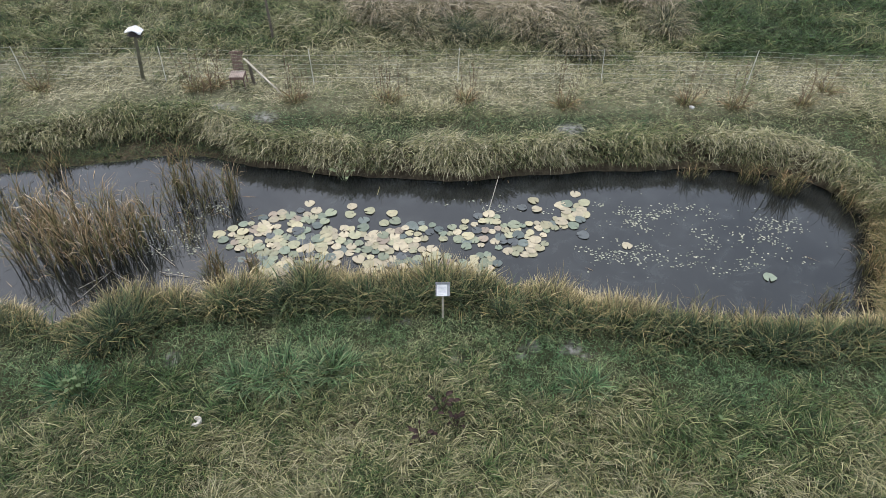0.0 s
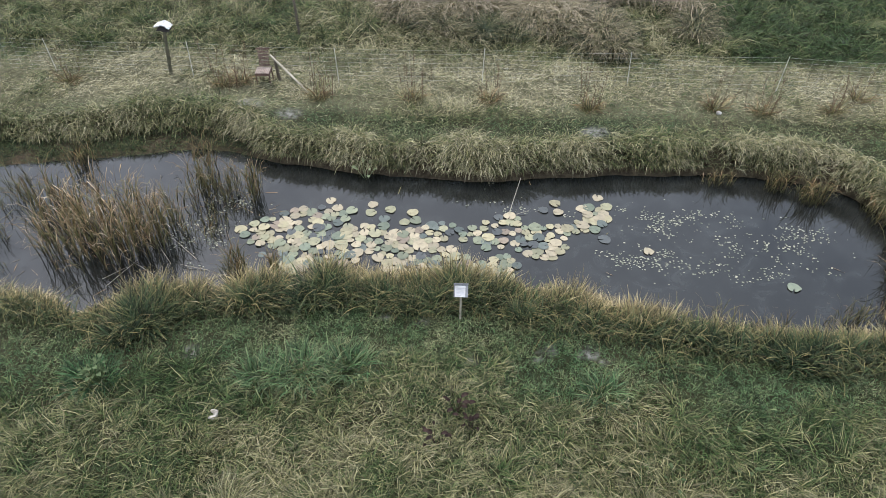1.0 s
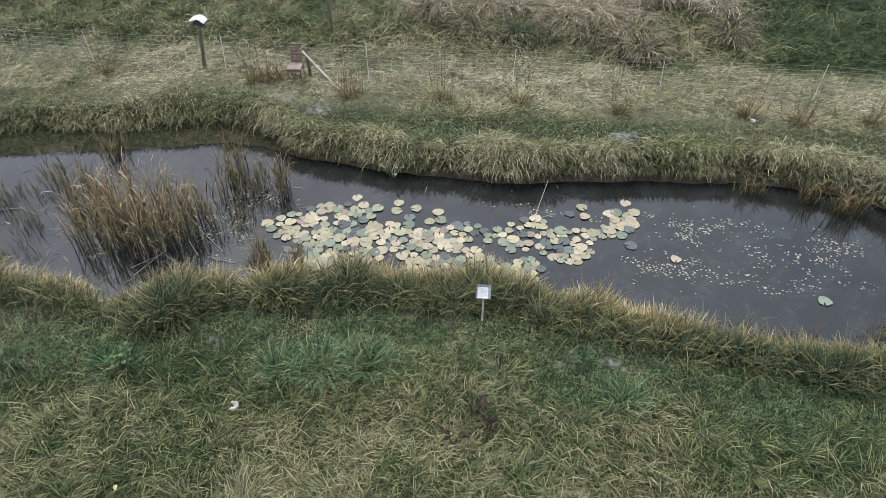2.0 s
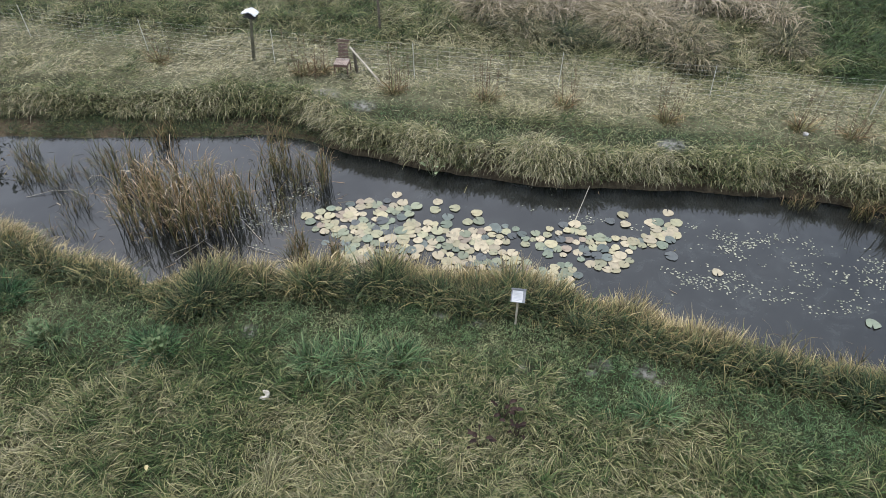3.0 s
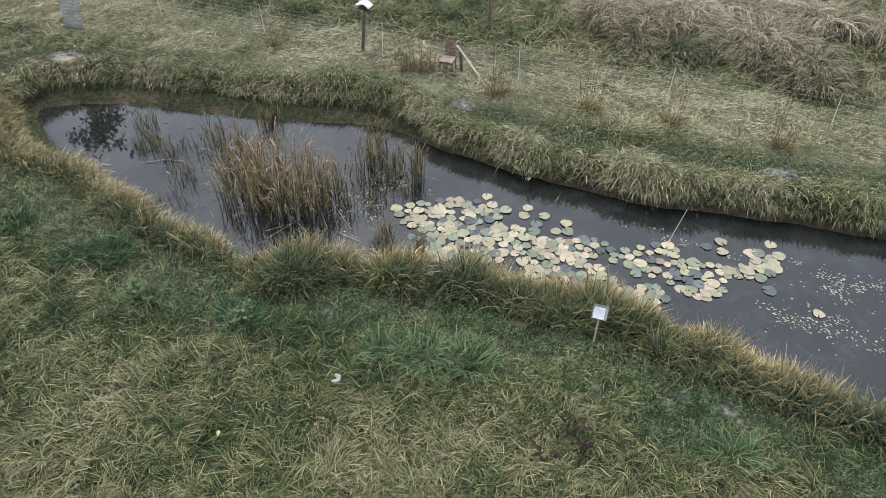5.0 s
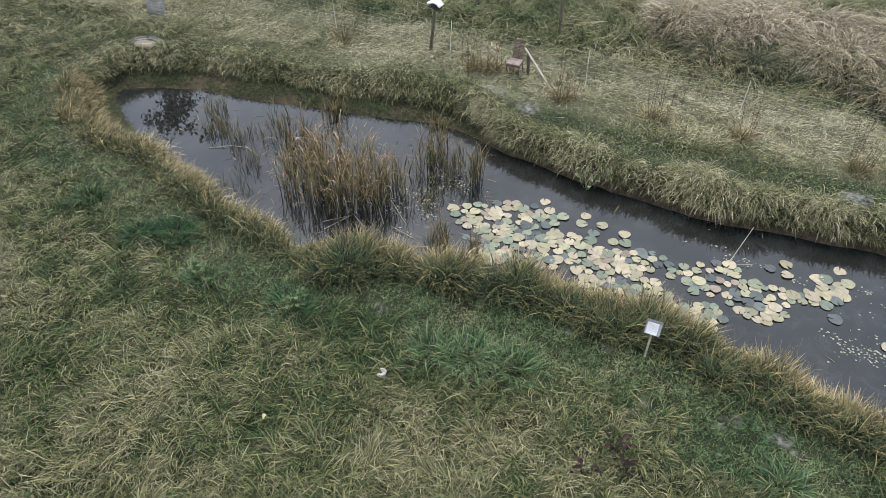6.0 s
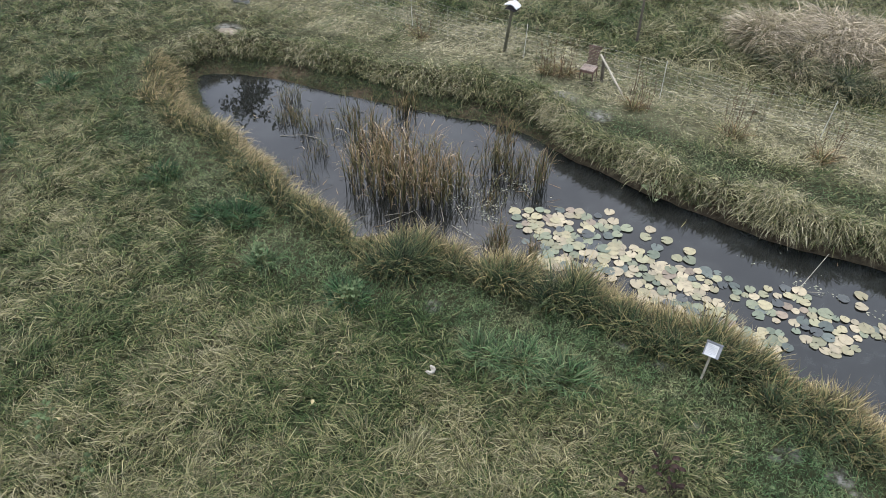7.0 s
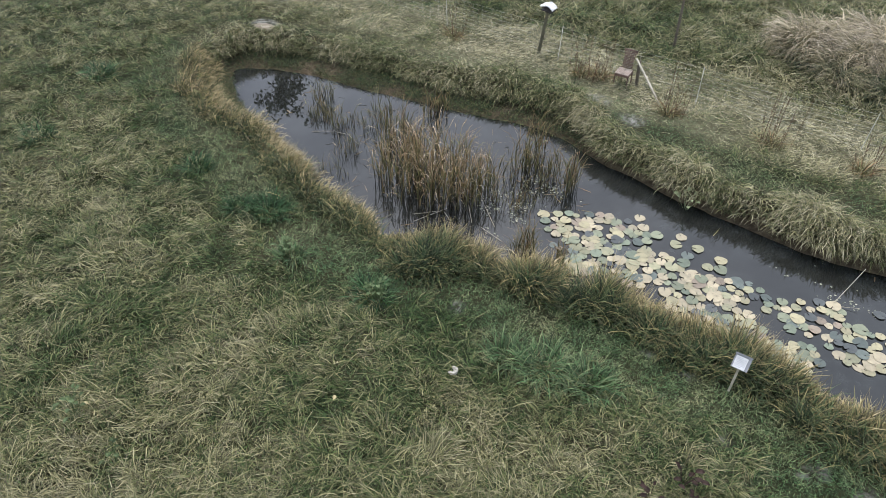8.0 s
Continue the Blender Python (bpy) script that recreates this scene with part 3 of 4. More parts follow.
x, y, away, own = tufts(40000, pale_chance, 200, 0.06)
d = lookup(raster, x, y)
flow = 2.2 * wave(x, y, 1.4, 73) - 1.5
head = np.arctan2(np.sin(away) + 0.5 * np.sin(flow), np.cos(away) + 0.5 * np.cos(flow)) + rng.normal(0, 0.25, len(x))
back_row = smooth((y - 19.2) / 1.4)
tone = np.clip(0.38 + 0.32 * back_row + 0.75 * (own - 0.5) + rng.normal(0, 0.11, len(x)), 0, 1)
# roots drop to dark green, partly leaf colour, partly painted shade inside the clumps
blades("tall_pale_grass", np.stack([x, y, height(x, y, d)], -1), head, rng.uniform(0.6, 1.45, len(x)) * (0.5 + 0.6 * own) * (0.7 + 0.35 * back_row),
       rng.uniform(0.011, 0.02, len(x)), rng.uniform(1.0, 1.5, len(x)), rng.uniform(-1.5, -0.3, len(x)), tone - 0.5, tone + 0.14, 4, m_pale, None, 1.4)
tagged(bpy.data.objects["tall_pale_grass"], "tall bleached grass drooping in a dense stand", "grass", kind="stuff")


# ---- reeds ----
def reed_stem(tall, tone, spread, leaves, droop, tip, foot_drop):
    """One reed: a stalk and its long upright leaves that bend over at the tip, as one mesh."""
    n_ = 1 + leaves
    up = np.concatenate([[0.0], rng.uniform(0.02, 0.55, leaves)])
    lean = rng.uniform(0, spread)
    base = np.stack([up * tall * math.sin(lean) * 0.6, 0 * up, up * tall], -1)
    head = np.concatenate([[0.0], rng.uniform(0, 6.3, leaves)])
    length = np.concatenate([[tall], tall * rng.uniform(0.3, 0.6, leaves)])
    e0 = np.concatenate([[1.57 - lean], rng.uniform(1.2, 1.52, leaves)])
    e1 = np.concatenate([[1.57 - lean * 2 - droop * rng.uniform(0.2, 2.6)], 1.3 - droop * rng.uniform(0.5, 2.8, leaves)])
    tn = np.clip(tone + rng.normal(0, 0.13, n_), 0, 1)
    # stalk and leaves start in a darker tone towards the foot
    low = np.clip(tn - foot_drop + 0.7 * foot_drop * up, 0, 1)
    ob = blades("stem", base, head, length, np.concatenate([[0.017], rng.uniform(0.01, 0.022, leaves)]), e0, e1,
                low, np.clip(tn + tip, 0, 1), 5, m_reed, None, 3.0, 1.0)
    me = ob.data
    bpy.data.objects.remove(ob)
    return me


def reed_set(low, high, tones, spread, leaves, droop, tip, foot_drop):
    return [reed_stem(low + (high - low) * k / 11, tones[k * 7 % len(tones)], spread, leaves + k % 2, droop, tip, foot_drop) for k in range(12)]


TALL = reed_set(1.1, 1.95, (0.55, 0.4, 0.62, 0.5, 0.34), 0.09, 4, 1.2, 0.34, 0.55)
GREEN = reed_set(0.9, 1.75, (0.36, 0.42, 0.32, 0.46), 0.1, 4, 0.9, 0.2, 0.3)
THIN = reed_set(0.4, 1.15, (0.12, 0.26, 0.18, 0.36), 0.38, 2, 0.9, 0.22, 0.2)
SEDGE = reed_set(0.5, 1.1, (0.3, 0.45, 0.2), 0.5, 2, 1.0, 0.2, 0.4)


def reed_clump(kind, label, cx, cy, rx, ry, count, stems, scale=1.0, foot=-0.06):
    root = thing(kind, pose(cx, cy, 0), label, "reeds", "reeds in the pond")
    for k in range(count):
        a, r = rng.uniform(0, 2 * math.pi), math.sqrt(rng.random())
        ob = new("stem", stems[rng.integers(0, len(stems))])
        ob.parent = root
        ob.matrix_basis = pose(rx * r * math.cos(a), ry * r * math.sin(a), foot, 0, 0, rng.uniform(0, 360)) @ Matrix.Scale(scale * rng.uniform(0.8, 1.1) * (1.06 - 0.2 * r), 4)


reed_clump("reed_clump", "dense clump of brown dry reeds with pale drooping tips", -7.3, 10.1, 1.3, 0.95, 230, TALL)
reed_clump("reed_clump", "loose clump of olive and brown reeds with pale tips", -6.25, 10.3, 0.6, 0.7, 60, GREEN)
OLIVE = ((-5.75, 11.75, 0.4, 0.35, 26, 0.95), (-5.2, 11.95, 0.25, 0.25, 18, 0.8), (-4.6, 11.75, 0.16, 0.35, 26, 0.9), (-4.35, 9.35, 0.14, 0.2, 24, 0.8),
         (-5.9, 12.6, 0.3, 0.2, 16, 1.0), (-8.95, 11.0, 0.16, 0.45, 14, 1.0), (-3.6, 9.3, 0.12, 0.12, 12, 0.7))
for cx, cy, rx, ry, count, scale in OLIVE:
    reed_clump("reed_clump", "upright olive green reeds with dark feet", cx, cy, rx, ry, count, GREEN, scale)
SPARSE = ((-5.6, 11.6, 0.65, 0.45, 34, 0.9), (-4.35, 9.2, 0.28, 0.22, 40, 0.9), (-3.55, 9.25, 0.2, 0.2, 30, 0.9),
          (-11.3, 11.0, 0.4, 0.35, 34, 0.65), (-10.1, 11.5, 0.5, 0.5, 20, 0.55), (-8.9, 11.0, 0.25, 0.6, 30, 1.1),
          (-11.2, 10.9, 0.45, 0.25, 40, 0.7), (-11.8, 11.6, 0.3, 0.3, 30, 0.8), (-10.5, 10.9, 0.2, 0.4, 30, 0.75), (-9.6, 10.1, 0.2, 0.5, 26, 0.7),
          (-9.9, 11.6, 0.25, 0.6, 34, 1.0), (-5.2, 10.5, 0.35, 0.5, 30, 0.7), (-5.6, 10.6, 0.7, 0.6, 36, 0.6), (-9.3, 9.25, 0.5, 0.2, 20, 0.55),
          (-9.0, 12.9, 0.25, 0.5, 36, 1.1), (-6.2, 9.1, 0.6, 0.3, 16, 0.6), (-5.0, 11.4, 0.5, 0.6, 30, 0.8))
for cx, cy, rx, ry, count, scale in SPARSE:
    reed_clump("reed_clump", "sparse dark reed stems standing in the pond", cx, cy, rx, ry, count, THIN, scale)
for cx, cy, rx, ry, count, scale in ((7.6, 12.1, 0.35, 0.25, 70, 1.0), (7.0, 12.45, 0.3, 0.2, 44, 0.9), (5.7, 12.6, 0.35, 0.15, 36, 0.75),
                                     (8.35, 9.2, 0.35, 0.6, 90, 1.0), (8.75, 10.3, 0.25, 0.5, 60, 0.95), (8.7, 11.5, 0.25, 0.4, 44, 0.9), (2.1, 8.75, 0.25, 0.12, 14, 0.6), (7.4, 8.6, 0.5, 0.25, 36, 0.65)):
    reed_clump("sedge_clump", "arching sedge at the pond's edge, brown and olive", cx, cy, rx, ry, count, SEDGE, scale)


for cx, cy, rx, ry, count, scale in ((2.35, 8.85, 0.3, 0.12, 12, 0.8), (3.4, 8.55, 0.4, 0.1, 10, 0.75), (4.6, 8.35, 0.5, 0.1, 14, 0.8), (5.6, 8.3, 0.4, 0.1, 12, 0.8), (6.9, 8.4, 0.4, 0.15, 18, 0.8)):
    reed_clump("reed_clump", "thin dark seed stalks along the near shore", cx, cy, rx, ry, count, THIN, scale)

# broken stalks lying on the water
for x, y, turn, L in ((-6.1, 9.3, 150, 0.9), (-5.8, 9.6, 130, 0.7), (-6.75, 8.95, 62, 0.8), (-5.35, 9.75, 140, 0.8), (-4.9, 9.15, 20, 0.7), (-10.9, 10.3, 30, 0.7), (-9.7, 10.5, 160, 0.6), (-6.9, 9.1, 40, 0.5), (-10.4, 10.6, 8, 0.5), (-5.0, 9.4, 170, 0.6)):
    fallen = thing("fallen_stalk", pose(x, y, 0.015, 0, -4, turn), "broken pale reed stalk lying on the water", "reed")
    bm = bmesh.new()
    bmesh.ops.create_cone(bm, cap_ends=True, segments=6, radius1=0.0065, radius2=0.003, depth=L, matrix=pose(L * 0.4, 0, 0, 0, 90, 0))
    part("stalk", bm, m_rail, fallen)

# loose straw drifting on the water
x, y = rng.uniform(-12.5, 8.2, 2600), rng.uniform(8.4, 13.0, 2600)
d = lookup(raster, x, y)
ok = (d < -0.15) & (rng.random(len(x)) < np.where(x < -3.8, 0.26, 0.012) * smooth(0.4 + 1.8 * wave(x, y, 0.9, 68)))
x, y = x[ok], y[ok]
tone = rng.uniform(0.3, 0.85, len(x))
blades("drifting_straw", np.stack([x, y, 0.004 + 0.004 * rng.random(len(x))], -1), rng.uniform(0, 6.3, len(x)), rng.uniform(0.06, 0.38, len(x)), rng.uniform(0.006, 0.013, len(x)),
       rng.uniform(0, 0.15, len(x)), np.zeros(len(x)), tone, tone, 2, m_reed)
tagged(bpy.data.objects["drifting_straw"], "bits of pale straw drifting on the pond", "plant litter", kind="stuff")

# litter on the bare mud
x, y, away, own = tufts(22000, lambda x, y, d: 1.0 * (shelf(x, y) > 0.08) * smooth(0.75 + 1.2 * wave(x, y, 0.5, 67)) * (d > 0.02) * (d < shelf(x, y) + 0.25), 6, 0.08)
d = lookup(raster, x, y)
tone = rng.uniform(0.1, 0.6, len(x))
blades("mud_litter", np.stack([x, y, height(x, y, d) + 0.004], -1), rng.uniform(0, 6.3, len(x)), rng.uniform(0.04, 0.2, len(x)), rng.uniform(0.006, 0.014, len(x)),
       rng.uniform(0.05, 1.3, len(x)), rng.uniform(-0.2, 0.3, len(x)), tone, tone, 2, m_bank)
tagged(bpy.data.objects["mud_litter"], "dead stems and short grass strewn over the mud", "plant litter", kind="stuff")


# ---- lily pads ----
def pad_mesh(k):
    r = np.random.default_rng(90 + k)
    bm = bmesh.new()
    steps, notch = 22, (0.17, 0.05, 0.12)[k % 3]
    top, low = [], []
    c = bm.verts.new((0.015, 0, 0.004))
    for i in range(steps):
        a = notch + (2 * math.pi - 2 * notch) * i / (steps - 1)
        rad = 1 + 0.05 * math.sin(3 * a + k) + 0.03 * math.sin(5 * a + 2 * k) + 0.02 * r.normal()
        lift = 0.003 * (1 + math.sin(2 * a + k * 2)) + 0.003 * r.random()
        top.append(bm.verts.new((rad * math.cos(a) * 0.122, rad * math.sin(a) * 0.122, 0.005 + lift)))
        low.append(bm.verts.new((rad * math.cos(a) * 0.12, rad * math.sin(a) * 0.12, 0.001 + lift)))
    for i in range(steps - 1):
        bm.faces.new((c, top[i], top[i + 1]))
        bm.faces.new((top[i], low[i], low[i + 1], top[i + 1]))
    me = bpy.data.meshes.new("lily_pad")
    bmesh.ops.recalc_face_normals(bm, faces=bm.faces)
    bm.to_mesh(me)
    bm.free()
    me.materials.append(m_pad)
    return me


pads = [pad_mesh(k) for k in range(6)]
taken = []


def lily_pad(x, y, size=1.0):
    ob = new("lily_pad", pads[len(taken) % 6])
    ob.matrix_world = pose(x, y, 0.002 + 0.003 * (len(taken) % 6), rng.normal(0, 1.5), rng.normal(0, 1.5), rng.uniform(0, 360)) @ Matrix.Scale(size, 4)
    tagged(ob, "round floating lily leaf, yellowed or grey green", "lily pad", "lily pads on the pond")
    taken.append((x, y))


LONE = [(-2.92, 11.7), (-1.98, 11.59), (-1.99, 11.31), (-1.58, 11.43), (-1.09, 11.34), (-1.01, 11.08), (-1.68, 11.12), (-1.24, 11.02), (-4.65, 10.65),
        (2.0, 11.79), (1.73, 11.54), (2.04, 11.48), (2.96, 12.03), (3.11, 11.72), (2.92, 10.63), (3.76, 10.29), (2.76, 10.93), (-2.41, 11.36),
        (-2.42, 10.83), (-1.37, 10.31), (-1.54, 10.19), (6.34, 9.37)]
for x, y in LONE:
    lily_pad(x, y, rng.uniform(0.85, 1.1))
# patches: centre, half axes, turn in degrees, number of leaves
PATCHES = [(-3.52, 10.84, 1.11, 0.5, 23, 50), (-2.38, 10.26, 1.72, 0.56, 10, 80), (-3.35, 9.65, 0.3, 0.28, 61, 10), (-0.47, 10.58, 0.52, 0.48, 29, 20),
           (-0.5, 9.66, 1.0, 0.42, 0, 40), (0.76, 10.79, 0.66, 0.48, 29, 27), (1.66, 10.49, 0.64, 0.45, 53, 26), (0.72, 9.66, 0.45, 0.3, 39, 14),
           (2.33, 10.98, 0.24, 0.2, -29, 6), (2.81, 11.44, 0.36, 0.23, -58, 11)]
for cx, cy, rx, ry, turn, count in PATCHES:
    made, tries = 0, 0
    while made < count and tries < 4000:
        tries += 1
        a, r = rng.uniform(0, 2 * math.pi), math.sqrt(rng.random())
        u, v = rx * r * math.cos(a), ry * r * math.sin(a)
        c, s = math.cos(radians(turn)), math.sin(radians(turn))
        x, y = cx + u * c - v * s, cy + u * s + v * c
        gap = float(wave(np.array([x]), np.array([y]), 0.45, 81)[0])
        if gap > -0.6 and all((x - p) ** 2 + (y - q) ** 2 > (0.15 - 0.00001 * tries) ** 2 for p, q in taken):
            lily_pad(x, y, rng.uniform(0.58, 1.14))
            made += 1

# small floating leaves
verts, faces = [], []
for cx, cy, rx, ry, count in ((4.6, 11.3, 1.3, 0.5, 95), (3.6, 10.0, 0.8, 0.4, 65), (6.2, 10.6, 0.9, 0.6, 70), (5.2, 9.8, 1.3, 0.35, 40), (7.2, 10.8, 0.6, 0.7, 30),
                              (-5.5, 10.6, 0.6, 0.7, 70), (-5.2, 11.7, 0.7, 0.5, 35), (0.6, 11.7, 1.0, 0.25, 22), (3.6, 11.2, 0.5, 0.4, 14)):
    lumps = [(rng.normal(cx, rx * 0.55), rng.normal(cy, ry * 0.6)) for _ in range(count // 4)]
    for k in range(count * 3):
        lx, ly = lumps[rng.integers(0, len(lumps))]
        x, y = (rng.normal(lx, 0.1), rng.normal(ly, 0.07)) if k % 5 else (rng.normal(cx, rx * 0.6), rng.normal(cy, ry * 0.65))
        r, t0 = rng.uniform(0.009, 0.025), rng.uniform(0, 6.3)
        k0 = len(verts)
        verts += [(x + r * math.cos(t0 + i * 1.047), y + 0.8 * r * math.sin(t0 + i * 1.047), 0.002 + 0.003 * rng.random()) for i in range(6)]
        faces.append(list(range(k0, k0 + 6)))
tagged(mesh_object("floating_leaves", verts, faces, m_leaflet), "small pale pondweed leaves floating in drifts", "pondweed", kind="stuff")


# ---- built things ----
def box(bm, sx, sy, sz, m=Matrix(), bevel=0.004):
    """A bevelled box of that size, centred on m."""
    g = bmesh.ops.create_cube(bm, size=1, matrix=m @ Matrix.Diagonal((sx, sy, sz, 1)))
    if bevel:
        edges = list({e for v in g["verts"] for e in v.link_edges})
        bmesh.ops.bevel(bm, geom=edges, offset=bevel, segments=2, affect="EDGES")


def pole(bm, p, q, r1, r2, sides=8):
    p, q = Vector(p), Vector(q)
    turn = (q - p).to_track_quat("Z", "Y").to_matrix().to_4x4()
    bmesh.ops.create_cone(bm, cap_ends=True, segments=sides, radius1=r1, radius2=r2, depth=(q - p).length, matrix=Matrix.Translation((p + q) / 2) @ turn)


def boxed(name, size, m, mat, parent, label="", bevel=0.004):
    bm = bmesh.new()
    box(bm, *size, m, bevel)
    return part(name, bm, mat, parent, label)


def poled(name, p, q, r1, r2, mat, parent, label="", sides=8):
    bm = bmesh.new()
    pole(bm, p, q, r1, r2, sides)
    return part(name, bm, mat, parent, label)


def ground_z(x, y):
    return float(height(np.array([x]), np.array([y]))[0])


# information board on its post
z0 = ground_z(0.0, 7.75)
board = thing("sign", pose(0.0, 7.8, z0 + 0.06), "small white information board on a thin wooden post", "sign")
boxed("post", (0.035, 0.03, 0.7), pose(0, 0, 0.2), m_rail, board)
tilt = pose(0, 0.02, 0.6, 38, 0, 0)
boxed("plate", (0.235, 0.22, 0.012), tilt, m_plate, board, "grey sign plate")
sheet = boxed("sheet", (0.17, 0.185, 0.004), tilt @ pose(-0.012, -0.012, 0.0105), m_paper, board, "white printed sheet", 0.001)
for k in range(7):
    boxed("text_line", (0.14 if k % 3 else 0.09, 0.008, 0.002), tilt @ pose(-0.014 if k % 3 else -0.035, 0.06 - 0.023 * k, 0.0145), m_ink, sheet, "", 0)
boxed("top_strip", (0.25, 0.02, 0.03), tilt @ pose(0, 0.11, 0.01), m_plate, board)

# bird feeder
fx, fy = -7.87, 16.2
feeder = thing("bird_feeder", pose(fx, fy, ground_z(fx, fy) + 0.06, 0, 7, 0), "bird feeder with a white gabled roof on a dark wooden post", "bird feeder")
poled("post", (0, 0, -0.2), (0, 0, 1.2), 0.05, 0.043, m_olivepost, feeder)
boxed("platform", (0.32, 0.26, 0.02), pose(0, 0, 1.21), m_dark, feeder)
boxed("box", (0.2, 0.18, 0.1), pose(0, 0, 1.26), m_dark, feeder, "dark open feeding box")
for side in (-1, 1):
    bm = bmesh.new()
    ragged = np.random.default_rng(60 + side)
    rows = [[bm.verts.new((0.21 * (u / 5 - 0.5) + ragged.normal(0, 0.007), 0.29 * (v / 6 - 0.5) + ragged.normal(0, 0.009), 0.012 + abs(ragged.normal(0, 0.01)))) for v in range(7)] for u in range(6)]
    for p, q in zip(rows, rows[1:]):
        for v in range(6):
            bm.faces.new((p[v], p[v + 1], q[v + 1], q[v]))
    sides = bmesh.ops.extrude_face_region(bm, geom=list(bm.faces))
    bmesh.ops.translate(bm, verts=[v for v in sides["geom"] if isinstance(v, bmesh.types.BMVert)], vec=(0, 0, -0.024))
    bmesh.ops.transform(bm, matrix=pose(side * 0.092, 0, 1.33, 0, side * 24, 0), verts=bm.verts)
    part("roof_panel", bm, m_white, feeder, "ragged white roof panel")

# wicker chair
cx, cy = -5.27, 15.9
chair = thing("garden_chair", pose(cx, cy, ground_z(cx, cy), 0, 0, 2) @ Matrix.Scale(0.82, 4), "brown woven wicker garden chair with a worn pale seat", "chair")
boxed("seat", (0.46, 0.46, 0.045), pose(0, -0.02, 0.42), m_wicker, chair, "", 0.015)
for k in range(8):
    boxed("seat_strand", (0.036, 0.45, 0.014), pose(-0.196 + 0.056 * k, -0.03, 0.448), m_wicker_pale, chair, "worn pale seat strand", 0.003)
for k in range(5):
    boxed("seat_strand", (0.45, 0.02, 0.012), pose(0, -0.2 + 0.085 * k, 0.456), m_wicker_pale, chair, "worn pale seat strand", 0.003)
for k in range(13):
    h = k / 12
    wd = 0.31 + 0.2 * abs(h - 0.4) ** 1.4 + (0.04 if h > 0.9 else 0)
    boxed("back_strand", (wd, 0.02, 0.026), pose(0, 0.22 + 0.13 * h, 0.47 + 0.52 * h, -14, 0, 0), m_wicker, chair, "", 0.004)
for k in range(6):
    poled("back_rib", (-0.14 + 0.056 * k, 0.215, 0.44), (-0.165 + 0.066 * k, 0.345, 0.99), 0.009, 0.009, m_wicker, chair, "", 6)
poled("top_rail", (-0.21, 0.35, 1.0), (0.21, 0.35, 1.0), 0.02, 0.02, m_wicker, chair)
for sx in (-1, 1):
    for fy_, top in ((-0.2, 0.42), (0.2, 0.46)):
        poled("leg", (sx * 0.215, fy_, -0.05), (sx * 0.2, fy_, top), 0.017, 0.019, m_wicker, chair)
    boxed("apron", (0.018, 0.36, 0.05), pose(sx * 0.215, 0, 0.375), m_wicker, chair)
boxed("apron", (0.4, 0.018, 0.05), pose(0, -0.22, 0.375), m_wicker, chair)

# short post and the rail that leans on it
px, py = -4.95, 16.1
stub = thing("short_post", pose(px, py, ground_z(px, py), 0, -3, 0), "short dark wooden post beside the chair", "post")
poled("shaft", (0, 0, -0.2), (0, 0, 0.7), 0.045, 0.04, m_post, stub)
rail = thing("rail", pose(-3.93, 15.37, 0.5), "pale wooden rail leaning on a short post", "rail")
bm = bmesh.new()
a, q = Vector((0.02, -0.05, -0.02)), Vector((-1.1, 0.55, 0.84))
turn = (q - a).to_track_quat("Z", "Y").to_matrix().to_4x4()
box(bm, 0.05, 0.035, (q - a).length, Matrix.Translation((a + q) / 2) @ turn, 0.006)
part("pole", bm, m_rail, rail)

# upright slatted panel
panel = thing("slatted_panel", pose(-16.75, 15.0, ground_z(-16.75, 15.0), -8, 0, 20), "weathered grey wooden panel of narrow slats standing upright", "panel")
for sx in (-1, 1):
    boxed("upright", (0.05, 0.05, 1.7), pose(sx * 0.24, 0.03, 0.8), m_greywood, panel)
for k in range(17):
    boxed("slat", (0.54, 0.02, 0.075), pose(0, 0, 0.06 + 0.098 * k), m_greywood, panel)

# netting fence
fence = thing("netting_fence", Matrix(), "low netting fence with thin white posts", "fence")
FENCE = [(-11.2, 16.75), (-7.37, 16.5), (-3.48, 16.45), (0.29, 16.45), (4.05, 16.4), (7.85, 16.35), (11.5, 16.2), (15.2, 16.0)]
FENCE = [(x + 0.1, y - 0.33) for x, y in [(-18.8, 17.2), (-15.0, 17.0)] + FENCE]
tops = []
for k, (x, y) in enumerate(FENCE):
    z0 = ground_z(x, y)
    top = Vector((x + 0.05 * math.sin(3 * k), y + 0.06 * math.cos(2 * k), z0 + 0.98))
    poled("post", (x, y, z0 - 0.1), top, 0.0095, 0.008, m_rope, fence, "", 6)
    tops.append((Vector((x, y, z0)), top))
bm = bmesh.new()
for (a0, a1), (b0, b1) in zip(tops, tops[1:]):
    for k in range(8):
        h = 0.08 + 0.125 * k
        p, q = a0.lerp(a1, h), b0.lerp(b1, h)
        mid = p.lerp(q, 0.5) - Vector((0, 0, 0.035))
        pole(bm, p, mid, 0.002, 0.002, 3)
        pole(bm, mid, q, 0.002, 0.002, 3)
    for k in range(1, 12):
        low, high = a0.lerp(b0, k / 12), a1.lerp(b1, k / 12) - Vector((0, 0, 0.05 + 0.03 * math.sin(math.pi * k / 12)))
        pole(bm, low, high, 0.002, 0.002, 3)
tagged(part("netting", bm, m_rope, fence, "pale net of thin twines"), kind="stuff")

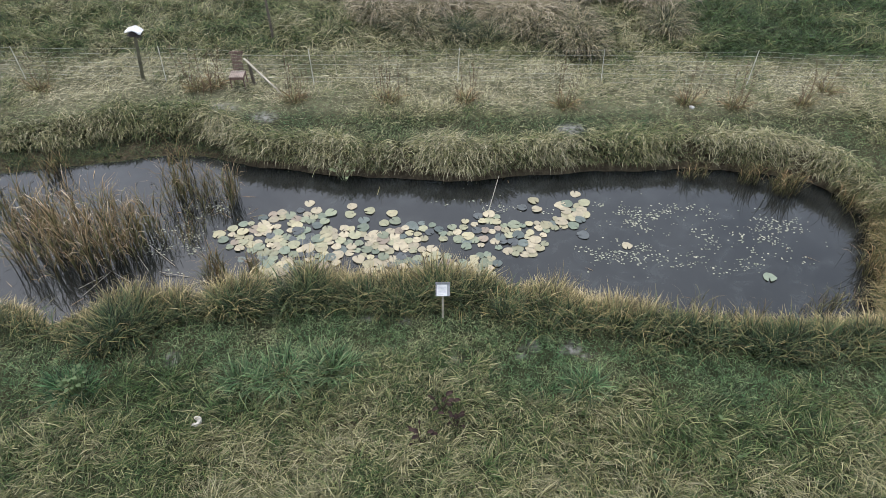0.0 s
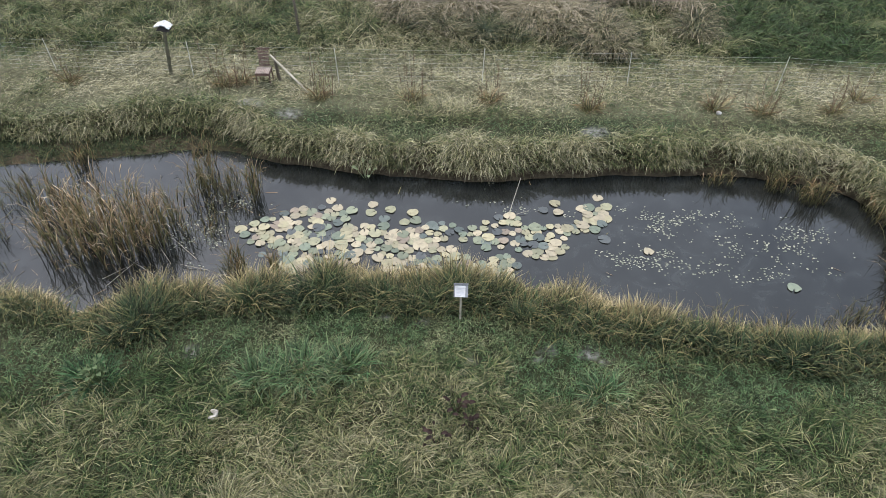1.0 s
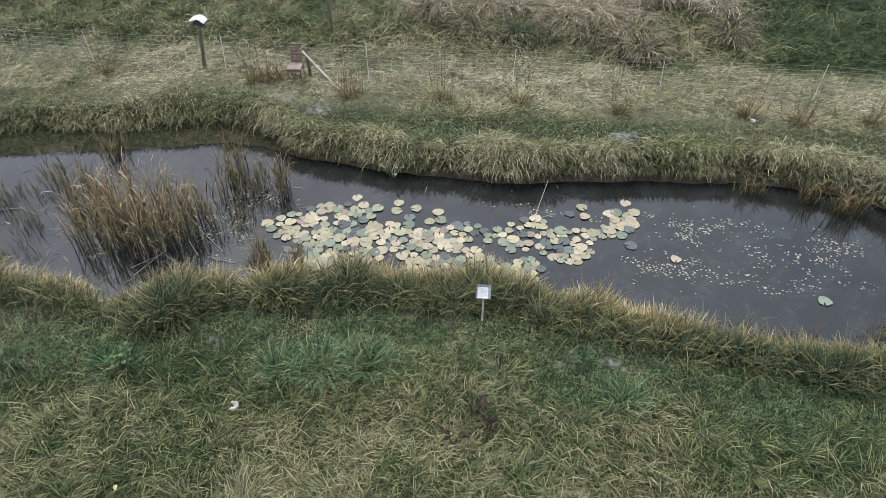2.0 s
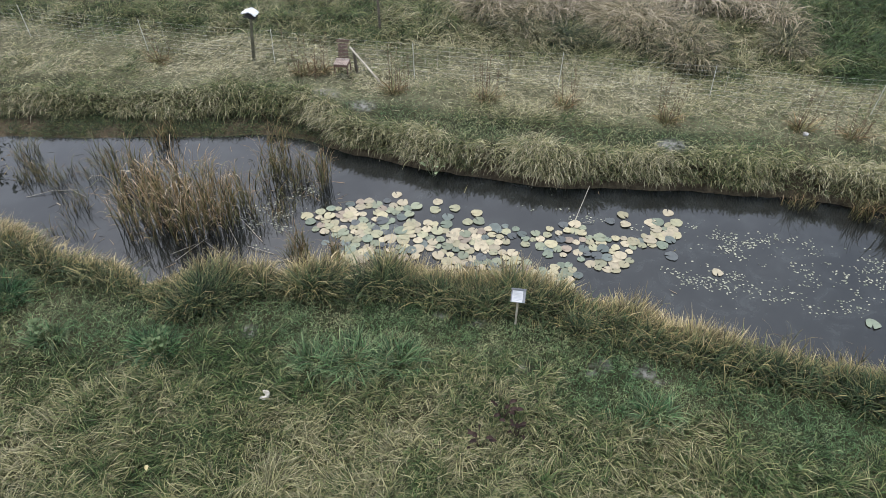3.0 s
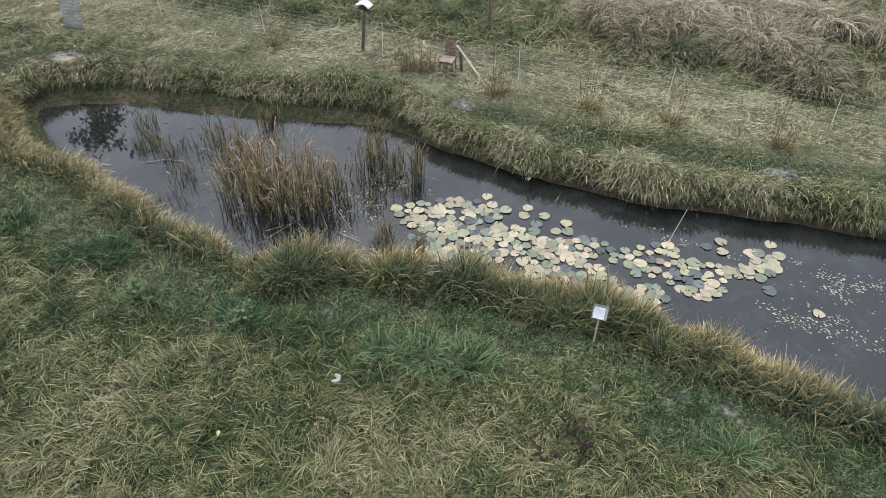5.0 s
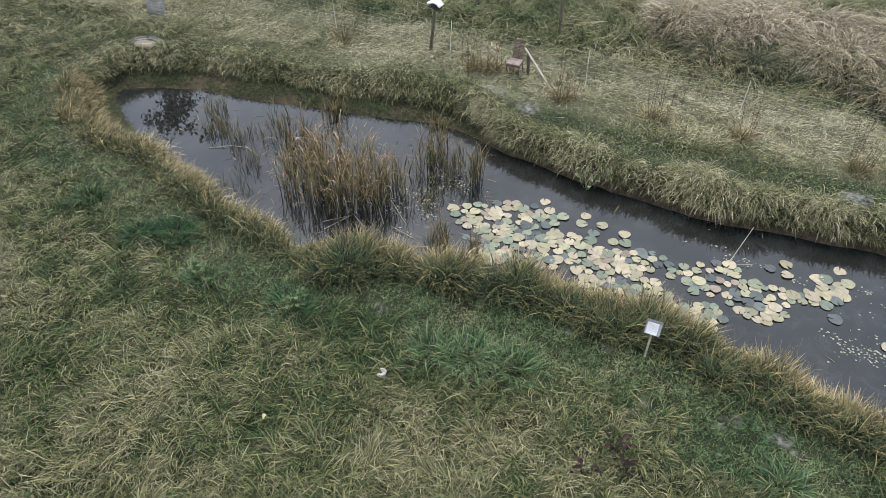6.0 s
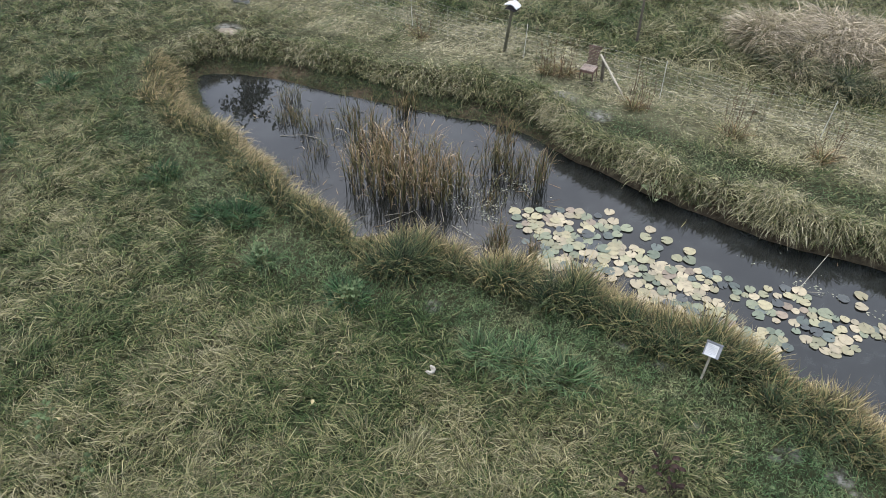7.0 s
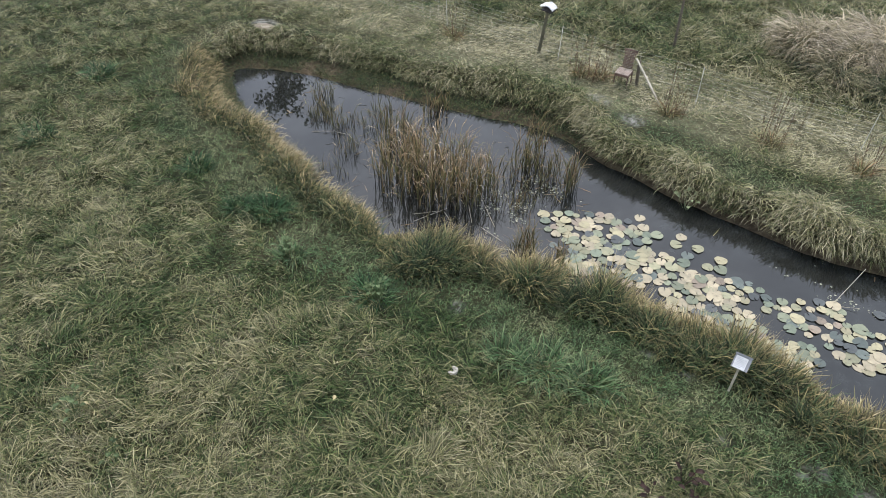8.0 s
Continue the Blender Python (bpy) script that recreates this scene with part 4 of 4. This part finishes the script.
# low heap of sand by the western path
bm = bmesh.new()
heap = np.random.default_rng(91)
rings = [[bm.verts.new((0.12 * k * (1 + 0.12 * heap.normal()) * math.cos(i * 0.3927), 0.075 * k * (1 + 0.12 * heap.normal()) * math.sin(i * 0.3927), 0.1 * (1 - (k / 5) ** 2) - 0.02)) for i in range(16)] for k in range(1, 6)]
for p, q in zip(rings, rings[1:]):
    for i in range(16):
        bm.faces.new((p[i], q[i], q[(i + 1) % 16], p[(i + 1) % 16]))
bm.faces.new(rings[0])
sand = part("sand_heap", bm, m_sand)
sand.matrix_world = pose(-15.5, 13.08, ground_z(-15.5, 13.08) - 0.02, 0, 0, 25) @ Matrix.Scale(0.75, 4)
tagged(sand, "low heap of pale sandy soil on the grass", "sand")

# pale stone by the fence
bm = bmesh.new()
bmesh.ops.create_icosphere(bm, subdivisions=2, radius=0.06)
worn_ = np.random.default_rng(88)
for v in bm.verts:
    v.co = Vector((v.co.x * 1.2, v.co.y, v.co.z * 0.7)) * (1 + 0.09 * worn_.normal())
stone = part("stone", bm, m_palestone)
stone.matrix_world = pose(6.18, 14.8, ground_z(6.18, 14.8) + 0.04)
tagged(stone, "small pale stone lying in the dry grass", "stone")

# dark trunk beyond the pale grass
trunk = thing("tree_stump", pose(6.75, 22.5, ground_z(6.75, 22.5)), "thick dark broken trunk standing in tall pale grass", "stump")
bm = bmesh.new()
knots = np.random.default_rng(89)
rings = []
for k in range(9):
    wide = 0.24 - 0.012 * k + (0.07 if k == 0 else 0)
    rings.append([bm.verts.new((0.03 * k * 0.3 + wide * math.cos(i * 0.5236) * (1 + 0.06 * knots.normal()), wide * math.sin(i * 0.5236) * (1 + 0.06 * knots.normal()),
                                -0.2 + 0.27 * k + (0.1 * knots.normal() if k == 8 else 0))) for i in range(12)])
for p, q in zip(rings, rings[1:]):
    for i in range(12):
        bm.faces.new((p[i], p[(i + 1) % 12], q[(i + 1) % 12], q[i]))
bm.faces.new(rings[-1])
part("bole", bm, m_bark, trunk)

# brown stake beyond the fence
stake = thing("stake", pose(-4.95, 18.8, ground_z(-4.95, 18.8)), "thin brown wooden stake in the long grass", "stake")
poled("shaft", (0, 0, -0.2), (-0.05, 0, 2.3), 0.04, 0.032, m_post, stake)


# dry weeds
def dry_weed(x, y, stems, tall, seed):
    r = np.random.default_rng(seed)
    root = thing("dry_weed", pose(x, y, ground_z(x, y)), "tuft of tall brown dead weed stems", "weed", "dead weeds by the fence")
    for _ in range(int(stems * 0.75)):
        ax, ay, h = r.normal(0, 0.2), r.normal(0, 0.12), tall * r.uniform(0.45, 1.25)
        bm = bmesh.new()
        foot, tip = Vector((ax, ay, -0.05)), Vector((ax * 1.3 + r.normal(0, 0.06), ay * 1.3 + r.normal(0, 0.06), h))
        knee = foot.lerp(tip, 0.55) + Vector((r.normal(0, 0.03), r.normal(0, 0.03), 0))
        pole(bm, foot, knee, 0.006, 0.0055, 4)
        pole(bm, knee, tip, 0.0055, 0.0035, 4)
        for _ in range(r.integers(1, 4)):
            p = knee.lerp(tip, r.uniform(-0.4, 0.9))
            q = p + Vector((r.normal(0, 0.05), r.normal(0, 0.05), r.uniform(0.08, 0.2)))
            pole(bm, p, q, 0.004, 0.005, 4)
        part("stem", bm, m_weed, root)
    k = 120
    away = r.uniform(0, 6.3, k)
    reach = r.uniform(0, 0.22, k)
    tn = r.uniform(0.42, 0.68, k)
    blades("tuft", np.stack([reach * np.cos(away), 0.7 * reach * np.sin(away), np.zeros(k)], -1), away + r.normal(0, 0.5, k), r.uniform(0.2, 0.58, k), r.uniform(0.009, 0.016, k),
           r.uniform(0.7, 1.4, k), r.uniform(-0.9, 0.5, k), tn - 0.25, tn, 3, m_reed, root)


for k, (x, y, stems, tall) in enumerate(((-10.5, 15.9, 8, 1.1), (-6.34, 15.7, 16, 1.25), (-3.74, 15.1, 14, 1.1), (-1.34, 15.15, 12, 1.2), (0.58, 15.15, 9, 1.1),
                                         (3.04, 14.9, 11, 1.3), (6.11, 15.0, 9, 1.1), (7.27, 14.9, 12, 1.2), (8.96, 14.9, 8, 0.9), (-5.9, 15.9, 7, 1.0), (9.8, 15.6, 6, 0.9))):
    dry_weed(x, y, stems, tall, 200 + k)


# broad-leaved weeds
def leafy(x, y, count, size, mat, label, seed, name="leafy_weed", flat=0.5, taller=0.0):
    r = np.random.default_rng(seed)
    root = thing(name, pose(x, y, ground_z(x, y)), label, "weed")
    for i in range(count):
        a, L = r.uniform(0, 6.3), size * r.uniform(0.6, 1.1)
        rise, out = r.uniform(0.14, 0.38) + taller, r.uniform(0.02, 0.2)
        bm = bmesh.new()
        rows = []
        for k in range(6):
            s = k / 5
            wd = 0.32 * L * math.sin(math.pi * (0.12 + 0.86 * s)) ** 0.8
            zz = rise + L * 0.4 * math.sin(s * 2.2) * flat
            rows.append([bm.verts.new((out + s * L, -wd, zz + 0.012)), bm.verts.new((out + s * L, 0, zz - 0.006)), bm.verts.new((out + s * L, wd, zz + 0.012))])
        for u, v in zip(rows, rows[1:]):
            for j in (0, 1):
                bm.faces.new((u[j], u[j + 1], v[j + 1], v[j]))
        pole(bm, (0, 0, -0.02), (out, 0, rise), 0.005, 0.004, 4)
        bmesh.ops.rotate(bm, verts=bm.verts, cent=(0, 0, 0), matrix=Matrix.Rotation(a, 3, "Z"))
        part("leaf", bm, mat, root)


for k, (x, y, c, s) in enumerate(((-5.55, 6.2, 34, 0.1), (-7.6, 6.15, 18, 0.11), (-7.7, 1.9, 14, 0.1), (-6.6, 1.76, 6, 0.1))):
    leafy(x, y, c, s, m_weedleaf, "low green broad-leaved weed in the grass", 300 + k, taller=0.1)
leafy(-2.25, 12.55, 7, 0.16, m_paleleaf, "pale green broad-leaved plant drooping on the bank", 320, "bank_plant", 1.0, 0.04)
for k, (x, y) in enumerate(((-4.8, 4.35), (-9.0, 1.65), (-7.58, 2.1), (-5.48, 2.03))):
    leafy(x, y, 1, 0.1, m_fallen, "yellowed leaf lying in the grass", 340 + k, "fallen_leaf", 0.2)

m_dead = plain("dark_dead_leaf", (0.02, 0.012, 0.01), (0.07, 0.04, 0.03), 25, 0.8)
for k, (x, y, c) in enumerate(((-0.03, 5.93, 10), (-0.31, 5.39, 9), (0.2, 5.68, 9))):
    leafy(x, y, c, 0.1, m_dead, "dark reddish-brown dead leaves of a withered weed", 360 + k, "withered_weed", 0.4, 0.06)
for k, (x, y) in enumerate(((2.47, 5.69), (4.13, 5.67), (4.08, 5.09), (3.03, 4.9), (1.51, 6.42))):
    leafy(x, y, 4, 0.085, m_weedleaf, "few broad green leaves among the long grass", 370 + k, taller=-0.04)

# crumpled white scrap
root = thing("scrap", pose(-3.63, 5.68, ground_z(-3.63, 5.68) + 0.14, 0, 0, 215) @ Matrix.Scale(0.95, 4), "crumpled white scrap lying in the grass", "litter")
bm = bmesh.new()
rows = []
crumple = np.random.default_rng(77)
for k in range(12):
    a = 0.5 + 4.2 * k / 11
    thick = 0.034 * (0.6 + 0.6 * math.sin(0.3 + 2.6 * k / 11))
    rows.append([bm.verts.new(((0.062 + thick * q * math.cos(b_)) * math.cos(a), (0.062 + thick * q * math.cos(b_)) * math.sin(a), 0.9 * thick * q * math.sin(b_)))
                 for b_, q in ((i_ * math.pi / 3.5, crumple.uniform(0.7, 1.25)) for i_ in range(7))])
for u, v in zip(rows, rows[1:]):
    for j in range(7):
        bm.faces.new((u[j], u[(j + 1) % 7], v[(j + 1) % 7], v[j]))
bm.faces.new(rows[0])
bm.faces.new(rows[-1])
part("sheet", bm, m_scrap, root)

# bent reed stalk over the far water
bent = thing("bent_reed", pose(0.95, 11.3, 0), "single pale reed stalk leaning over the water", "reed")
poled("stalk", (0, 0, -0.05), (0.28, 0.75, 0.5), 0.007, 0.005, m_rail, bent)
poled("stalk", (0, 0, 0.0), (0.45, 0.15, 0.06), 0.006, 0.004, m_rail, bent)


# tree beyond the western end, seen mirrored in the water
def tree(x, y, tall, seed):
    r = np.random.default_rng(seed)
    root = thing("tree", pose(x, y, 0.45), "slender tree with a sparse dark crown", "tree")
    bm = bmesh.new()
    pole(bm, (0, 0, -0.3), (0.1, 0, tall * 0.5), 0.16, 0.1, 10)
    pole(bm, (0.1, 0, tall * 0.5), (0, 0.1, tall), 0.1, 0.02, 8)
    ends = []
    for k in range(26):
        h = tall * r.uniform(0.35, 0.97)
        a, L = r.uniform(0, 6.3), (1.15 - h / tall) * tall * 0.28 + 0.3
        p, q = Vector((0.05, 0.05, h)), Vector((L * math.cos(a), L * math.sin(a), h + L * r.uniform(0.1, 0.7)))
        pole(bm, p, q, 0.04, 0.012, 5)
        ends.append((p, q))
        for _ in range(3):
            s = p.lerp(q, r.uniform(0.4, 0.9))
            e = s + Vector((r.normal(0, 0.4), r.normal(0, 0.4), r.uniform(0, 0.5)))
            pole(bm, s, e, 0.012, 0.006, 4)
            ends.append((s, e))
    part("trunk", bm, m_bark, root)
    verts, faces = [], []
    for p, q in ends:
        for _ in range(2):
            clump = p.lerp(q, r.uniform(0.35, 1.1)) + Vector(r.normal(0, 0.16, 3))
            for _ in range(8):
                c = clump + Vector(r.normal(0, 0.12, 3))
                u, v = Vector(r.normal(0, 1, 3)).normalized() * 0.12, Vector(r.normal(0, 1, 3)).normalized() * 0.08
                k0 = len(verts)
                verts += [c - u, c + v, c + u, c - v]
                faces.append((k0, k0 + 1, k0 + 2, k0 + 3))
    mesh_object("crown", verts, faces, m_treeleaf, root)


tree(-24.4, 21.0, 9.0, 400)
